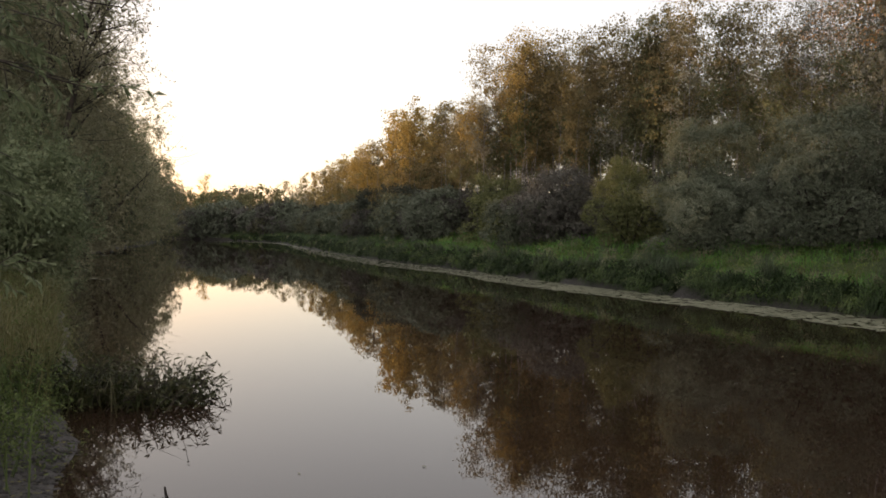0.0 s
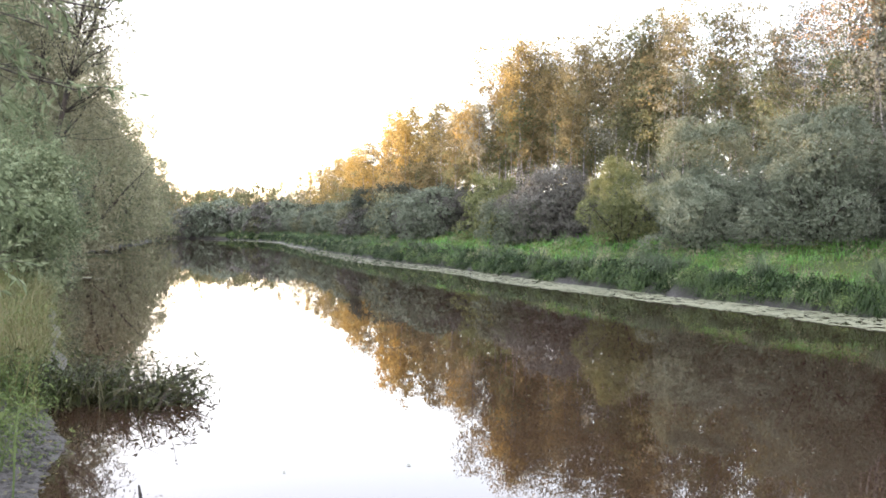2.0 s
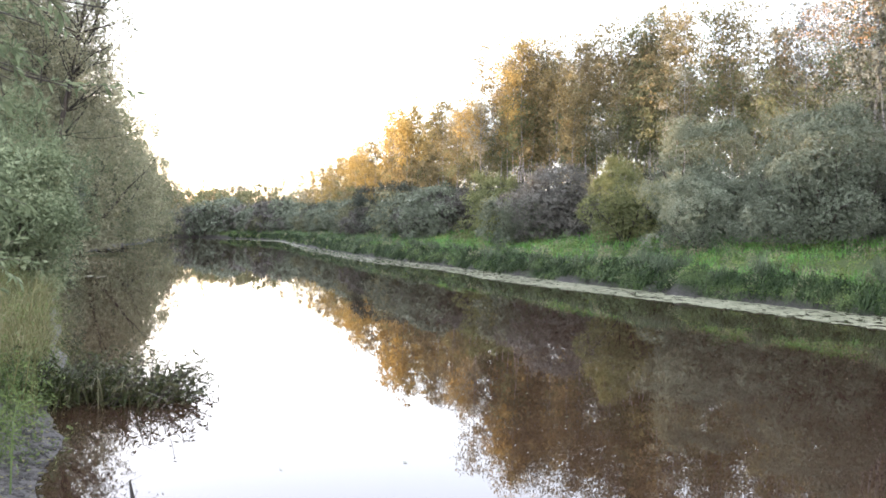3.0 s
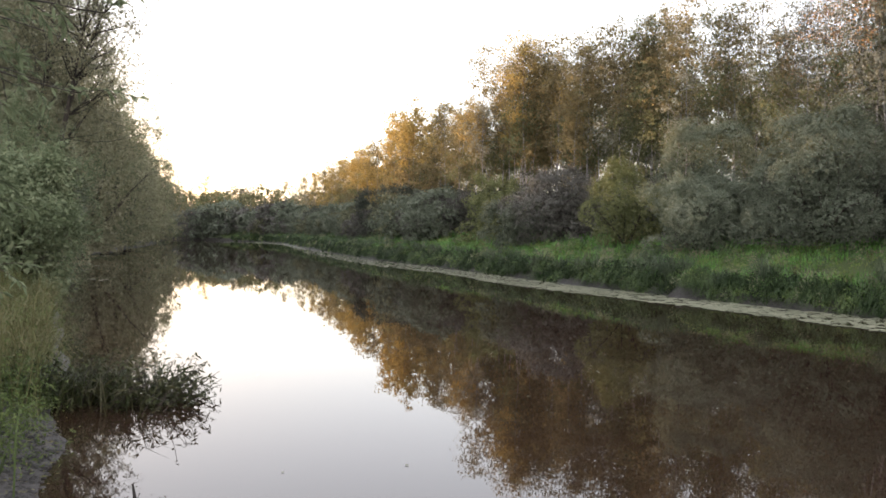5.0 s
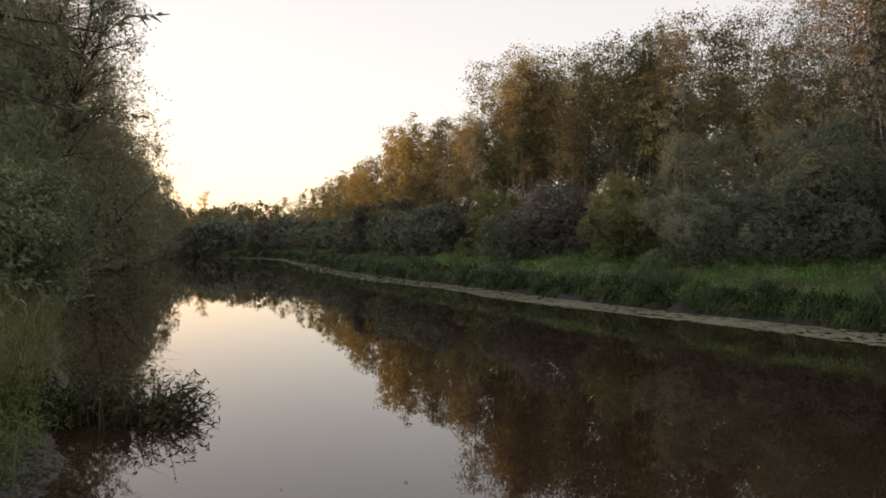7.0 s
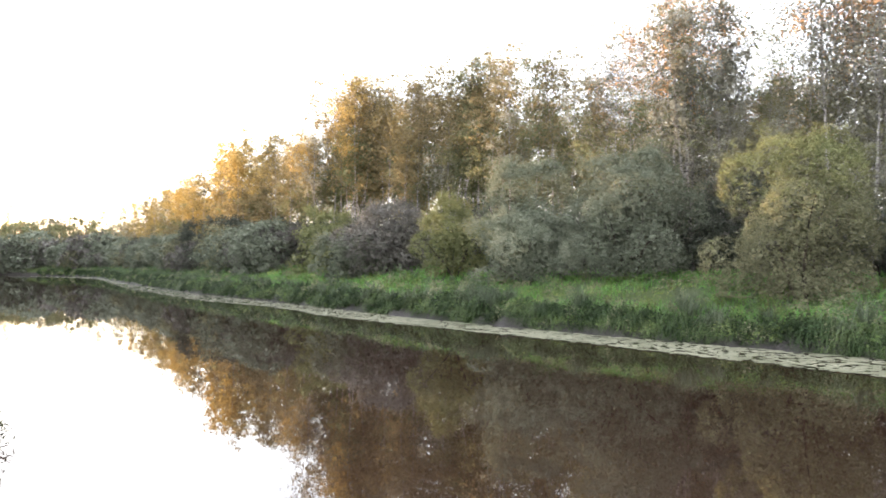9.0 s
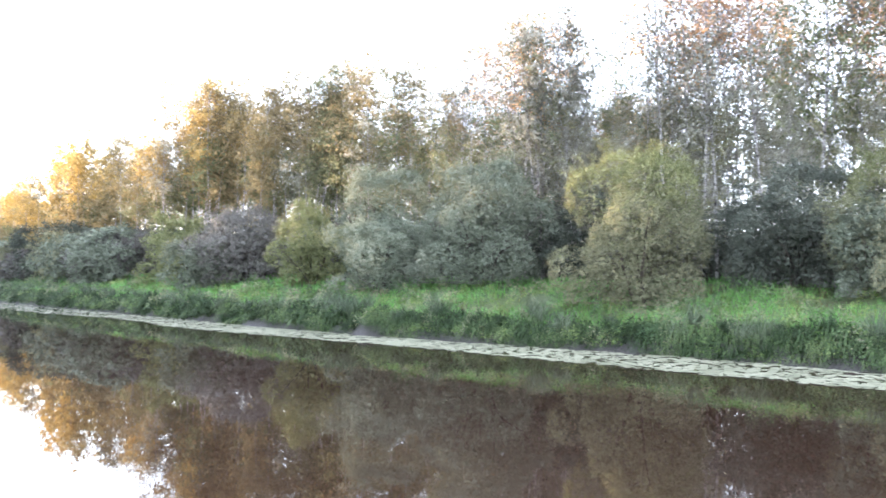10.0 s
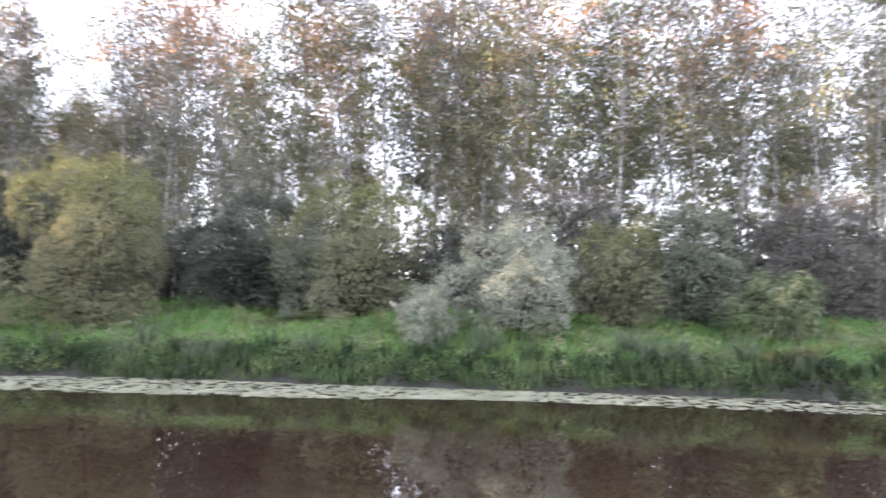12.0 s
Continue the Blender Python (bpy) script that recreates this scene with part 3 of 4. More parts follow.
# aspens standing out of the edge, orange from autumn leaves and painted-in low sun
for a, back, top, tint in ((22.4, 7.6, 16.2, "rust"), (21.3, 8.2, 16.6, "rust"), (15.8, 8.0, 13.6, "rust"), (9.0, 8.4, 13.8, "rust"), (0.6, 9.0, 16.4, "rust"), (28.7, 7.8, 13.6, "rust"), (56.0, 7.6, 15.2, "gold"), (61.4, 7.4, 15.3, "yellow"), (88.0, 7.4, 14.1, "gold"), (83.5, 7.2, 13.6, "gold"), (79.5, 7.0, 12.6, "gold")):
    x, y = bank_point(a, back)
    put_birch(near_kinds if a < 36 else mid_kinds if a < 74 else far_kinds, int(a) % 5, x, y, top, "yellow" if tint == "gold" else "grey", a * 40, tint)


def leaning_birch(x, y, top, lean_x, lean_y, limb, tint, seed):
    rng = np.random.default_rng(seed)
    z = float(ground_height(x, y)[0])
    h = top - z
    wood, crown, upper = birch(rng, h, 0.55, 1.6, 20, 4, 40, 0.13, 0.34, lean_x)
    start = np.array([lean_x * h * limb * 0.9, 0, h * limb])
    path = branch_path(rng, start, unit(np.array([lean_x + 0.28, lean_y, 1.0])), h * 0.42, 0.03, 6, 0.03)
    wood.tube(path, np.linspace(0.07, 0.03, len(path)), 6)
    ob = plant("birch_tree", x, y, wood, crown, M_BIRCH_BARK, LEAVES[tint])
    part("upper_crown", upper.mesh("upper_crown", LEAVES[tint]), ob)
    return tagged(ob, "forked birch with bare white trunk and thin leaves", "tree", "birches along the far bank")


leaning_birch(10.6, 42.6, 13.2, 0.02, 0.0, 0.42, "olive", 501)
leaning_birch(16.9, 28.2, 12.4, -0.14, 0.0, 0.38, "grey", 502)
leaning_birch(17.7, 27.6, 12.8, 0.03, 0.1, 0.45, "grey", 503)

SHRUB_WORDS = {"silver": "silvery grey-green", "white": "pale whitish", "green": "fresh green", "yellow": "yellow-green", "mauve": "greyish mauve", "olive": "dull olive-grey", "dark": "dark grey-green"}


def put_shrub(seed, x, y, rx, ry, height, tint, leaves, size, **kw):
    rng = np.random.default_rng(seed)
    z = float(ground_height(x, y)[0])
    wood, crown, *top = shrub(rng, rx, ry, height - z, leaves, size, **kw)
    ob = plant("willow_shrub", x, y, wood, crown, M_DARK_BARK, SHRUB[tint], 0, 1, "branchwork")
    if top:
        part("crown_top", top[0].mesh("crown_top", SHRUB["yellow"]), ob, "yellowing leaves of the upper boughs")
    return tagged(ob, f"bushy willow with {SHRUB_WORDS[tint]} leaves on the bank", "shrub", "willow shrubs")


# far bank, from the bend back towards the camera: x, y, half widths, top, tint
put_shrub(1, 11.1, 32.6, 2.2, 2.0, 7.1, "silver", 36000, 0.079, lobes=11)
put_shrub(2, 8.6, 35.4, 1.9, 1.8, 5.3, "yellow", 19500, 0.086, lobes=9)
put_shrub(3, 10.6, 30.6, 2.6, 2.0, 4.6, "silver", 25500, 0.079, lobes=15)
put_shrub(4, 13.8, 27.4, 3.0, 2.4, 6.8, "silver", 51000, 0.079, stems=14, lobes=21, fill=75)
put_shrub(5, 16.1, 20.5, 2.8, 2.4, 6.3, "olive", 54000, 0.068, low=-0.05, lobes=21, cap=True)
put_shrub(6, 20.6, 18.2, 2.5, 2.0, 5.9, "dark", 36000, 0.072, lobes=17)
put_shrub(7, 3.5, 49.1, 2.2, 2.0, 5.6, "yellow", 7500, 0.152)
put_shrub(8, 6.6, 42.4, 3.0, 2.2, 5.7, "mauve", 11250, 0.144)
put_shrub(9, 4.4, 43.4, 2.0, 1.6, 3.9, "silver", 6000, 0.144)
put_shrub(10, -1.0, 55.3, 2.0, 1.8, 3.9, "silver", 5250, 0.16)
put_shrub(11, 0.9, 55.8, 2.6, 2.0, 4.8, "mauve", 6000, 0.16)
put_shrub(12, -4.2, 70.3, 3.9, 2.6, 6.2, "dark", 6000, 0.24)
put_shrub(13, -1.0, 63.0, 3.0, 2.4, 5.4, "dark", 4500, 0.22)
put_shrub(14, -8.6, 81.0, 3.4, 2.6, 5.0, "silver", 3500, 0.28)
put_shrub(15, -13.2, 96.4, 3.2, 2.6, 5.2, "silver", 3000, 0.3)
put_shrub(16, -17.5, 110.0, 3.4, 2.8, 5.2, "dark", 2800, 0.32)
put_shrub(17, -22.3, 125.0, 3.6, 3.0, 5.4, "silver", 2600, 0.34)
put_shrub(18, 21.7, 14.5, 3.0, 2.3, 6.2, "olive", 39000, 0.072, lobes=15, fill=70, cap=True)
put_shrub(19, 20.4, 15.4, 1.6, 1.3, 4.6, "silver", 12000, 0.079)
put_shrub(20, 21.4, 8.7, 2.1, 1.7, 4.4, "white", 30000, 0.068, low=0.04, lobes=18, fill=60)
put_shrub(21, 19.3, 10.4, 0.95, 0.8, 2.4, "white", 6300, 0.068, stems=5, lobes=9)
put_shrub(22, 23.9, 6.1, 1.5, 1.4, 4.8, "olive", 13500, 0.072, cap=True)
put_shrub(23, 25.1, 4.1, 1.8, 1.5, 5.2, "silver", 13500, 0.079)
put_shrub(24, 29.3, 0.8, 3.2, 2.2, 6.0, "mauve", 24000, 0.086, low=0.06, fill=70, lobes=18)
put_shrub(25, 26.5, 9.0, 3.0, 2.4, 6.4, "mauve", 21000, 0.086, fill=70, lobes=18)
put_shrub(26, 17.8, 25.6, 2.2, 1.8, 5.2, "dark", 7500, 0.12)
put_shrub(27, 24.2, 1.6, 1.3, 1.1, 3.0, "green", 5250, 0.104)
# willows round the bend; their silver and mauve tints stand in for haze
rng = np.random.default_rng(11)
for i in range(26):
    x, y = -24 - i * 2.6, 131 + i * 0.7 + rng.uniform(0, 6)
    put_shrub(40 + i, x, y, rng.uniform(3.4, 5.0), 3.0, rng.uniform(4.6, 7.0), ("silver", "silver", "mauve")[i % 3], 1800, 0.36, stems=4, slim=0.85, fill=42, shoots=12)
# the belt of willows along the water towards the bend, tinted pale for distance haze
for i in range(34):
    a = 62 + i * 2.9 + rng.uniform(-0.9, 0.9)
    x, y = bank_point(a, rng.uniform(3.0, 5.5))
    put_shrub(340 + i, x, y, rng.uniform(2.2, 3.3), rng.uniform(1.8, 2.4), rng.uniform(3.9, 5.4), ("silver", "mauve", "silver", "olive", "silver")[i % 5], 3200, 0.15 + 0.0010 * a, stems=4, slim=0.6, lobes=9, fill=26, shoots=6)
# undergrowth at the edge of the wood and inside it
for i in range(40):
    # mostly dark tints, so the leaf colour carries the gloom between the trunks
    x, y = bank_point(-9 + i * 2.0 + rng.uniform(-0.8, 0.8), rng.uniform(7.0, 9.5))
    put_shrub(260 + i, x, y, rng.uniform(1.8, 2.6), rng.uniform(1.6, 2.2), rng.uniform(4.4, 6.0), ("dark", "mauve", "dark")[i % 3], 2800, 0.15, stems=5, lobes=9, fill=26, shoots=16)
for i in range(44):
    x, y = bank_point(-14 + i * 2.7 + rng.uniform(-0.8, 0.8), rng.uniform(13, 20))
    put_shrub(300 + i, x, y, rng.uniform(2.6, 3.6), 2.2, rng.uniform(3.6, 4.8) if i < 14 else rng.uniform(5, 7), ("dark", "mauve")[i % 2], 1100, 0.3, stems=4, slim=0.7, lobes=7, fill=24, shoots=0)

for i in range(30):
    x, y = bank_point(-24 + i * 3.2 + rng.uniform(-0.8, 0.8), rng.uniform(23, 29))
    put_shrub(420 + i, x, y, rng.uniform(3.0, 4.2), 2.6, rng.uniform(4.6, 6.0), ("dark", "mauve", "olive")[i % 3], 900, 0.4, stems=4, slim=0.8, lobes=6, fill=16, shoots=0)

# trees of the near bank, growing down to the water on one side of the view: x, y, half width, top
near_trees = [(-14.0, 24.8, 3.0, 11.0, "brown"), (-21.6, 40.0, 3.6, 14.4, "olive"), (-16.6, 28.4, 3.4, 15.8, "brown"), (-24.5, 52.0, 4.4, 15.2, "brown"), (-28.6, 65.0, 4.6, 15.0, "olive"), (-32.5, 79.0, 4.4, 13.6, "brown"), (-37.4, 93.0, 4.4, 12.4, "olive"), (-40.2, 105.0, 4.8, 11.5, "brown")]
for i, (x, y, r, top, tint) in enumerate(near_trees):
    rng = np.random.default_rng(60 + i)
    z = float(ground_height(x, y)[0])
    wood, crown = shrub(rng, r, r, top - z, (52000, 40000, 40000, 20000, 14000, 10000, 8000, 8000)[i], 0.075 + 0.03 * (i - (i > 1)), 9, 0.5, 44 if i < 3 else 32, 0.06, 90, 120)
    tagged(plant("alder_tree", x, y, wood, crown, M_DARK_BARK, LEFT[tint], 0, 1), "tall leafy tree growing down to the water's edge", "tree", "trees of the near bank")


def overhanging_alder(x, y, top, seed):
    """A leaning tree with a bare lower trunk and a thin twiggy crown high over the water."""
    rng = np.random.default_rng(seed)
    z = float(ground_height(x, y)[0])
    wood, crown = Geo(), Geo()
    h = top - z
    for lean in (0.1, 0.24, 0.02):
        path = branch_path(rng, (0, 0, -0.1), unit(np.array([lean, rng.normal(0, 0.08), 1.0])), h * rng.uniform(0.8, 0.98), 0.03, 9, 0.05)
        wood.tube(path, np.linspace(0.1, 0.02, len(path)), 6)
        for i in range(26):
            p = path[5 + i % 4]
            bp = branch_path(rng, p, unit(np.array([rng.normal(0.35, 0.7), rng.normal(0, 0.7), rng.uniform(0.3, 1.0)])), rng.uniform(1.2, 2.6), 0.02, 6, 0.14)
            wood.tube(bp, np.linspace(0.03, 0.006, len(bp)), 4)
            for _ in range(7):
                tp = branch_path(rng, bp[rng.integers(2, len(bp))], unit(rng.normal(0, 1, 3) + np.array([0.4, 0, 0.2])), rng.uniform(0.5, 1.1), -0.05, 4, 0.16)
                wood.tube(tp, np.linspace(0.008, 0.004, len(tp)), 3)
                random_leaves(crown, rng, tp[rng.integers(0, len(tp), 30)] + rng.normal(0, 0.11, (30, 3)), 0.085, 0.4, 0.6)
    ob = plant("alder_tree", x, y, wood, crown, M_DARK_BARK, LEFT["brown"])
    tagged(ob, "twiggy brownish alder leaning out high over the water", "tree", "trees of the near bank")


overhanging_alder(-13.0, 24.0, 12.6, 95)
for i, (x, y, r, top, tint) in enumerate([(-11.6, 21.3, 1.9, 5.4, "green"), (-15.6, 28.5, 2.0, 5.6, "silver"), (-9.8, 17.8, 1.5, 3.6, "green"), (-19.3, 36.0, 2.2, 5.0, "green"), (-23.8, 45.5, 2.4, 5.2, "dark"), (-27.3, 57.0, 2.4, 5.0, "green"), (-32.5, 74.0, 2.6, 5.0, "dark"), (-37.6, 90.0, 2.8, 5.0, "dark")]):
    put_shrub(70 + i, x, y, r, r, top, tint, 22000 if i < 3 else 8000, 0.06 + 0.02 * i)
# the willow close to the camera, its long twigs hanging into view
def build_near_willow():
    rng = np.random.default_rng(90)
    wood, crown = Geo(), Geo()
    base = np.array([-5.0, 5.2, 0.35])
    for i in range(4):
        path = branch_path(rng, base, unit(np.array([0.15 + 0.12 * i, rng.normal(0, 0.15), 1.0])), 4.2, 0.02, 8, 0.06)
        wood.tube(path, np.linspace(0.05, 0.012, len(path)), 6)
        for j in range(9):
            p = path[3 + (j % 6)]
            bp = branch_path(rng, p, unit(np.array([1.0, rng.normal(0, 0.35), rng.uniform(-0.1, 0.5)])), rng.uniform(0.8, 1.45), -0.03, 6, 0.12)
            wood.tube(bp, np.linspace(0.011, 0.004, len(bp)), 4)
            for _ in range(5):
                tp = branch_path(rng, bp[rng.integers(2, len(bp))], unit(np.array([0.8, rng.normal(0, 0.6), rng.normal(-0.1, 0.5)])), rng.uniform(0.25, 0.55), -0.12, 5, 0.1)
                wood.tube(tp, np.linspace(0.004, 0.002, len(tp)), 3)
                k = 26
                u = np.sort(rng.uniform(0, len(tp) - 1.01, k))
                i0 = u.astype(int)
                at = tp[i0] + (tp[i0 + 1] - tp[i0]) * (u - i0)[:, None]
                al = unit(unit(tp[i0 + 1] - tp[i0]) * 0.7 + rng.normal(0, 0.5, (k, 3)) + np.array([0, 0, -0.25]))
                si = unit(np.cross(al, rng.normal(0, 1, (k, 3))))
                ln = rng.uniform(0.06, 0.115, k)
                crown.leaves(at, al, si, ln, ln * 0.24, 0.15, False)
    # two bare twigs that reach out over the water
    for p, q in (((-4.2, 5.9, 3.33), (-2.75, 5.98, 3.05)), ((-4.3, 5.8, 3.75), (-2.7, 5.95, 3.42))):
        p, q = np.array(p), np.array(q)
        line = [p + (q - p) * u + np.array([0, 0, 0.09 * math.sin(3.1 * u) + rng.normal(0, 0.012)]) for u in np.linspace(0, 1, 9)]
        wood.tube(line, np.linspace(0.010, 0.003, 9), 5)
        for _ in range(5):
            bp = branch_path(rng, line[rng.integers(2, 8)], unit(np.array([0.9, rng.normal(0, 0.3), rng.normal(0, 0.3)])), rng.uniform(0.08, 0.22), 0.0, 4, 0.12)
            wood.tube(bp, np.linspace(0.004, 0.0015, len(bp)), 3)
    thing = new("willow_tree")
    part("trunk", wood.mesh("trunk", M_DARK_BARK, True), thing)
    part("crown", crown.mesh("crown", SHRUB["green"]), thing)
    tagged(thing, "willow with long narrow green leaves hanging over the bank", "tree")


build_near_willow()

# far woods beyond the bend
rng = np.random.default_rng(21)
for i in range(32):
    x, y = -122 + i * 3.5 + rng.uniform(-1, 1), 165 + rng.uniform(-4, 12)
    top = rng.uniform(9.2, 12.0)
    z = float(ground_height(x, y)[0])
    wood, crown = shrub(np.random.default_rng(400 + i), 4.6, 3.4, top - z, 1900, 0.44, 4, 0.8, 13, 0.08, 20, 8)
    tagged(plant("far_tree", x, y, wood, crown, M_GREY_BARK, LEAVES[("olive", "green", "grey", "olive")[i % 4]], 0, 1), "distant leafy tree in the woods beyond the bend", "tree", "woods beyond the bend")
put_birch(far_kinds, 0, -55.6, 174.0, 13.8, "gold", 20)


# ---- water lily pads along the far shore ----
def build_pads():
    rng = np.random.default_rng(31)
    thing = new("water_lily_patch")
    tagged(thing, "strip of pale green floating lily pads along the far shore", "water lilies")
    outer = smooth_line([(27, -14), (19.6, -0.9), (16.8, 5.4), (15.5, 7.9), (13.2, 12), (11.3, 15.5), (9.2, 19.8), (7.2, 23.3), (4.7, 28.1), (2.9, 31.4), (0.2, 39), (-5.0, 49.2), (-12.5, 71), (-24.5, 112), (-38, 121)])
    pts = []
    while len(pts) < 9000:
        i = int(rng.integers(0, len(outer) - 1))
        p = outer[i] + (outer[i + 1] - outer[i]) * rng.uniform()
        j = np.argmin(((FAR_SHORE - p) ** 2).sum(1))
        q = FAR_SHORE[j]
        u = rng.uniform(0, 1) ** 1.15
        u += 0.12 * wobble(p[0], p[1], 1.3)
        c = p + (q - p) * np.clip(u, -0.06, 0.98) + (outer[i + 1] - outer[i]) / np.linalg.norm(outer[i + 1] - outer[i]) * rng.uniform(-1.2, 1.2)
        pts.append((c[0], c[1]))
    pts = np.array(pts)
    rest = Geo()
    shapes = []
    for k in range(6):
        n = 10
        a = np.linspace(0.18, 2 * math.pi - 0.18, n + 1)
        r = 1 + 0.06 * np.sin(3 * a + k)
        ring = np.stack([np.cos(a) * r, np.sin(a) * r * 0.86, 0.03 * np.sin(2 * a + k)], 1)
        v = np.vstack([[0, 0, 0], ring])
        f = [[0, i, i + 1, i + 2] for i in range(1, n, 2)]
        shapes.append((v, f))
    meshes = []
    for v, f in shapes:
        g = Geo()
        g.add(v, f)
        meshes.append(g.mesh("lily_pad", M_PAD))
    singles = 0
    for x, y in pts:
        k = int(rng.integers(0, 6))
        r = rng.uniform(0.07, 0.15)
        a = rng.uniform(0, 6.28)
        z = 0.006 + rng.uniform(0, 0.012)
        if singles < 300 and y < 12 and x > 12:
            ob = part("lily_pad", meshes[k], thing)
            ob.matrix_basis = pose(x, y, z, rng.uniform(-3, 3), rng.uniform(-3, 3), math.degrees(a)) @ Matrix.Scale(r, 4)
            singles += 1
        else:
            v, f = shapes[k]
            c, s = math.cos(a), math.sin(a)
            w = np.stack([x + r * (v[:, 0] * c - v[:, 1] * s), y + r * (v[:, 0] * s + v[:, 1] * c), z + r * v[:, 2]], 1)
            rest.add(w, f)
    tagged(part("pad_drift", rest.mesh("pad_drift", M_PAD), thing), kind="stuff")


build_pads()


def build_drift():
    rng = np.random.default_rng(35)
    line = NEAR_SHORE[(NEAR_SHORE[:, 1] > 24) & (NEAR_SHORE[:, 1] < 75) & (NEAR_SHORE[:, 0] < -10)]
    g = Geo()
    a = np.linspace(0.2, 2 * math.pi - 0.2, 9)
    for c in range(6):
        p = line[int(rng.integers(0, len(line) - 1))] + np.array([rng.uniform(0.5, 1.3), 0])
        for _ in range(9):
            x, y = p[0] + rng.normal(0, 0.5), p[1] + rng.normal(0, 0.5)
            r = rng.uniform(0.09, 0.17)
            turn = rng.uniform(0, 6.28)
            v = np.stack([x + r * np.cos(a + turn), y + r * np.sin(a + turn), np.full(9, 0.008 + rng.uniform(0, 0.01))], 1)
            v = np.vstack([[[x, y, 0.01]], v])
            g.add(v, [[0, i, i + 1, i + 2] for i in range(1, 9, 2)])
    tagged(new("lily_drift", g.mesh("lily_drift", M_PAD)), "small patches of floating lily pads by the near shore", "water lilies", kind="stuff")
    g = Geo()
    k = 150
    u = rng.uniform(0, 1, k)
    x, y = 15.5 * rng.uniform(-0.25, 0.9, k), rng.uniform(6, 30, k)
    keep = (shore_distance(np.stack([x, y], 1), FAR_SHORE) < -1.0) & (shore_distance(np.stack([x, y], 1), NEAR_SHORE) > 1.5)
    x, y = x[keep], y[keep]
    k = len(x)
    t = rng.uniform(0, 6.28, k)
    ln = rng.uniform(0.03, 0.06, k)
    al = np.stack([np.cos(t), np.sin(t), np.full(k, 0.05)], 1)
    si = np.stack([-np.sin(t), np.cos(t), np.full(k, 0.05)], 1)
    g.leaves(np.stack([x, y, np.full(k, 0.006)], 1), al, si, ln, ln * 0.6, 0.0, False)
    tagged(new("floating_leaves", g.mesh("floating_leaves", M_PALE_HERB)), "fallen leaves floating on the still water", "leaves", kind="stuff")


build_drift()


# ---- grass and herbs ----
def blades(g, rng, x, y, z, height, width, droop):
    """Grass blades of two quads, bending over."""
    k = len(x)
    az = rng.uniform(0, 2 * np.pi, k)
    out = np.stack([np.cos(az), np.sin(az), np.zeros(k)], 1)
    side = np.stack([-np.sin(az), np.cos(az), np.zeros(k)], 1) * (width[:, None] / 2)
    p = np.stack([x, y, z - 0.03], 1)
    up = np.array([0, 0, 1.0])
    h, d = height[:, None], (droop * height)[:, None]
    m = p + up * h * 0.62 + out * d * 0.3
    t = p + up * h * (1 - 0.25 * np.minimum(droop, 2))[:, None] + out * d
    v = np.stack([p - side, p + side, m + side * 0.8, m - side * 0.8, t + side * 0.1, t - side * 0.1], 1)
    i = np.arange(k)[:, None] * 6
    g.add(v.reshape(-1, 3), np.concatenate([i + np.array([[0, 1, 2, 3]]), i + np.array([[3, 2, 4, 5]])], 0))


def arching(g, rng, root, k, size, w):
    """A tussock: k blades that rise from one root and arch over to all sides."""
    az = rng.uniform(0, 2 * np.pi, k)
    out = np.stack([np.cos(az), np.sin(az), np.zeros(k)], 1)
    side = np.stack([-np.sin(az), np.cos(az), np.zeros(k)], 1) * w / 2
    ln = size * rng.uniform(0.55, 1.2, (k, 1))
    up = np.array([0, 0, 1.0])
    p = root + out * rng.uniform(0, 0.12, (k, 1)) * size - up * 0.05
    m = p + out * ln * rng.uniform(0.15, 0.45, (k, 1)) + up * ln * rng.uniform(0.4, 0.75, (k, 1))
    t = m + out * ln * rng.uniform(0.2, 0.5, (k, 1)) + up * ln * rng.uniform(-0.55, 0.15, (k, 1))
    t[:, 2] = np.maximum(t[:, 2], 0.02)
    v = np.stack([p - side, p + side, m + side * 0.8, m - side * 0.8, t + side * 0.12, t - side * 0.12], 1)
    i = np.arange(k)[:, None] * 6
    g.add(v.reshape(-1, 3), np.concatenate([i + np.array([[0, 1, 2, 3]]), i + np.array([[3, 2, 4, 5]])], 0))


def bank_scatter(rng, count, a0, a1, b0, b1, power=1.0):
    pts = np.array([bank_point(a, b) for a, b in zip(rng.uniform(a0, a1, count), b0 + (b1 - b0) * rng.uniform(0, 1, count) ** power)])
    return pts[:, 0], pts[:, 1]


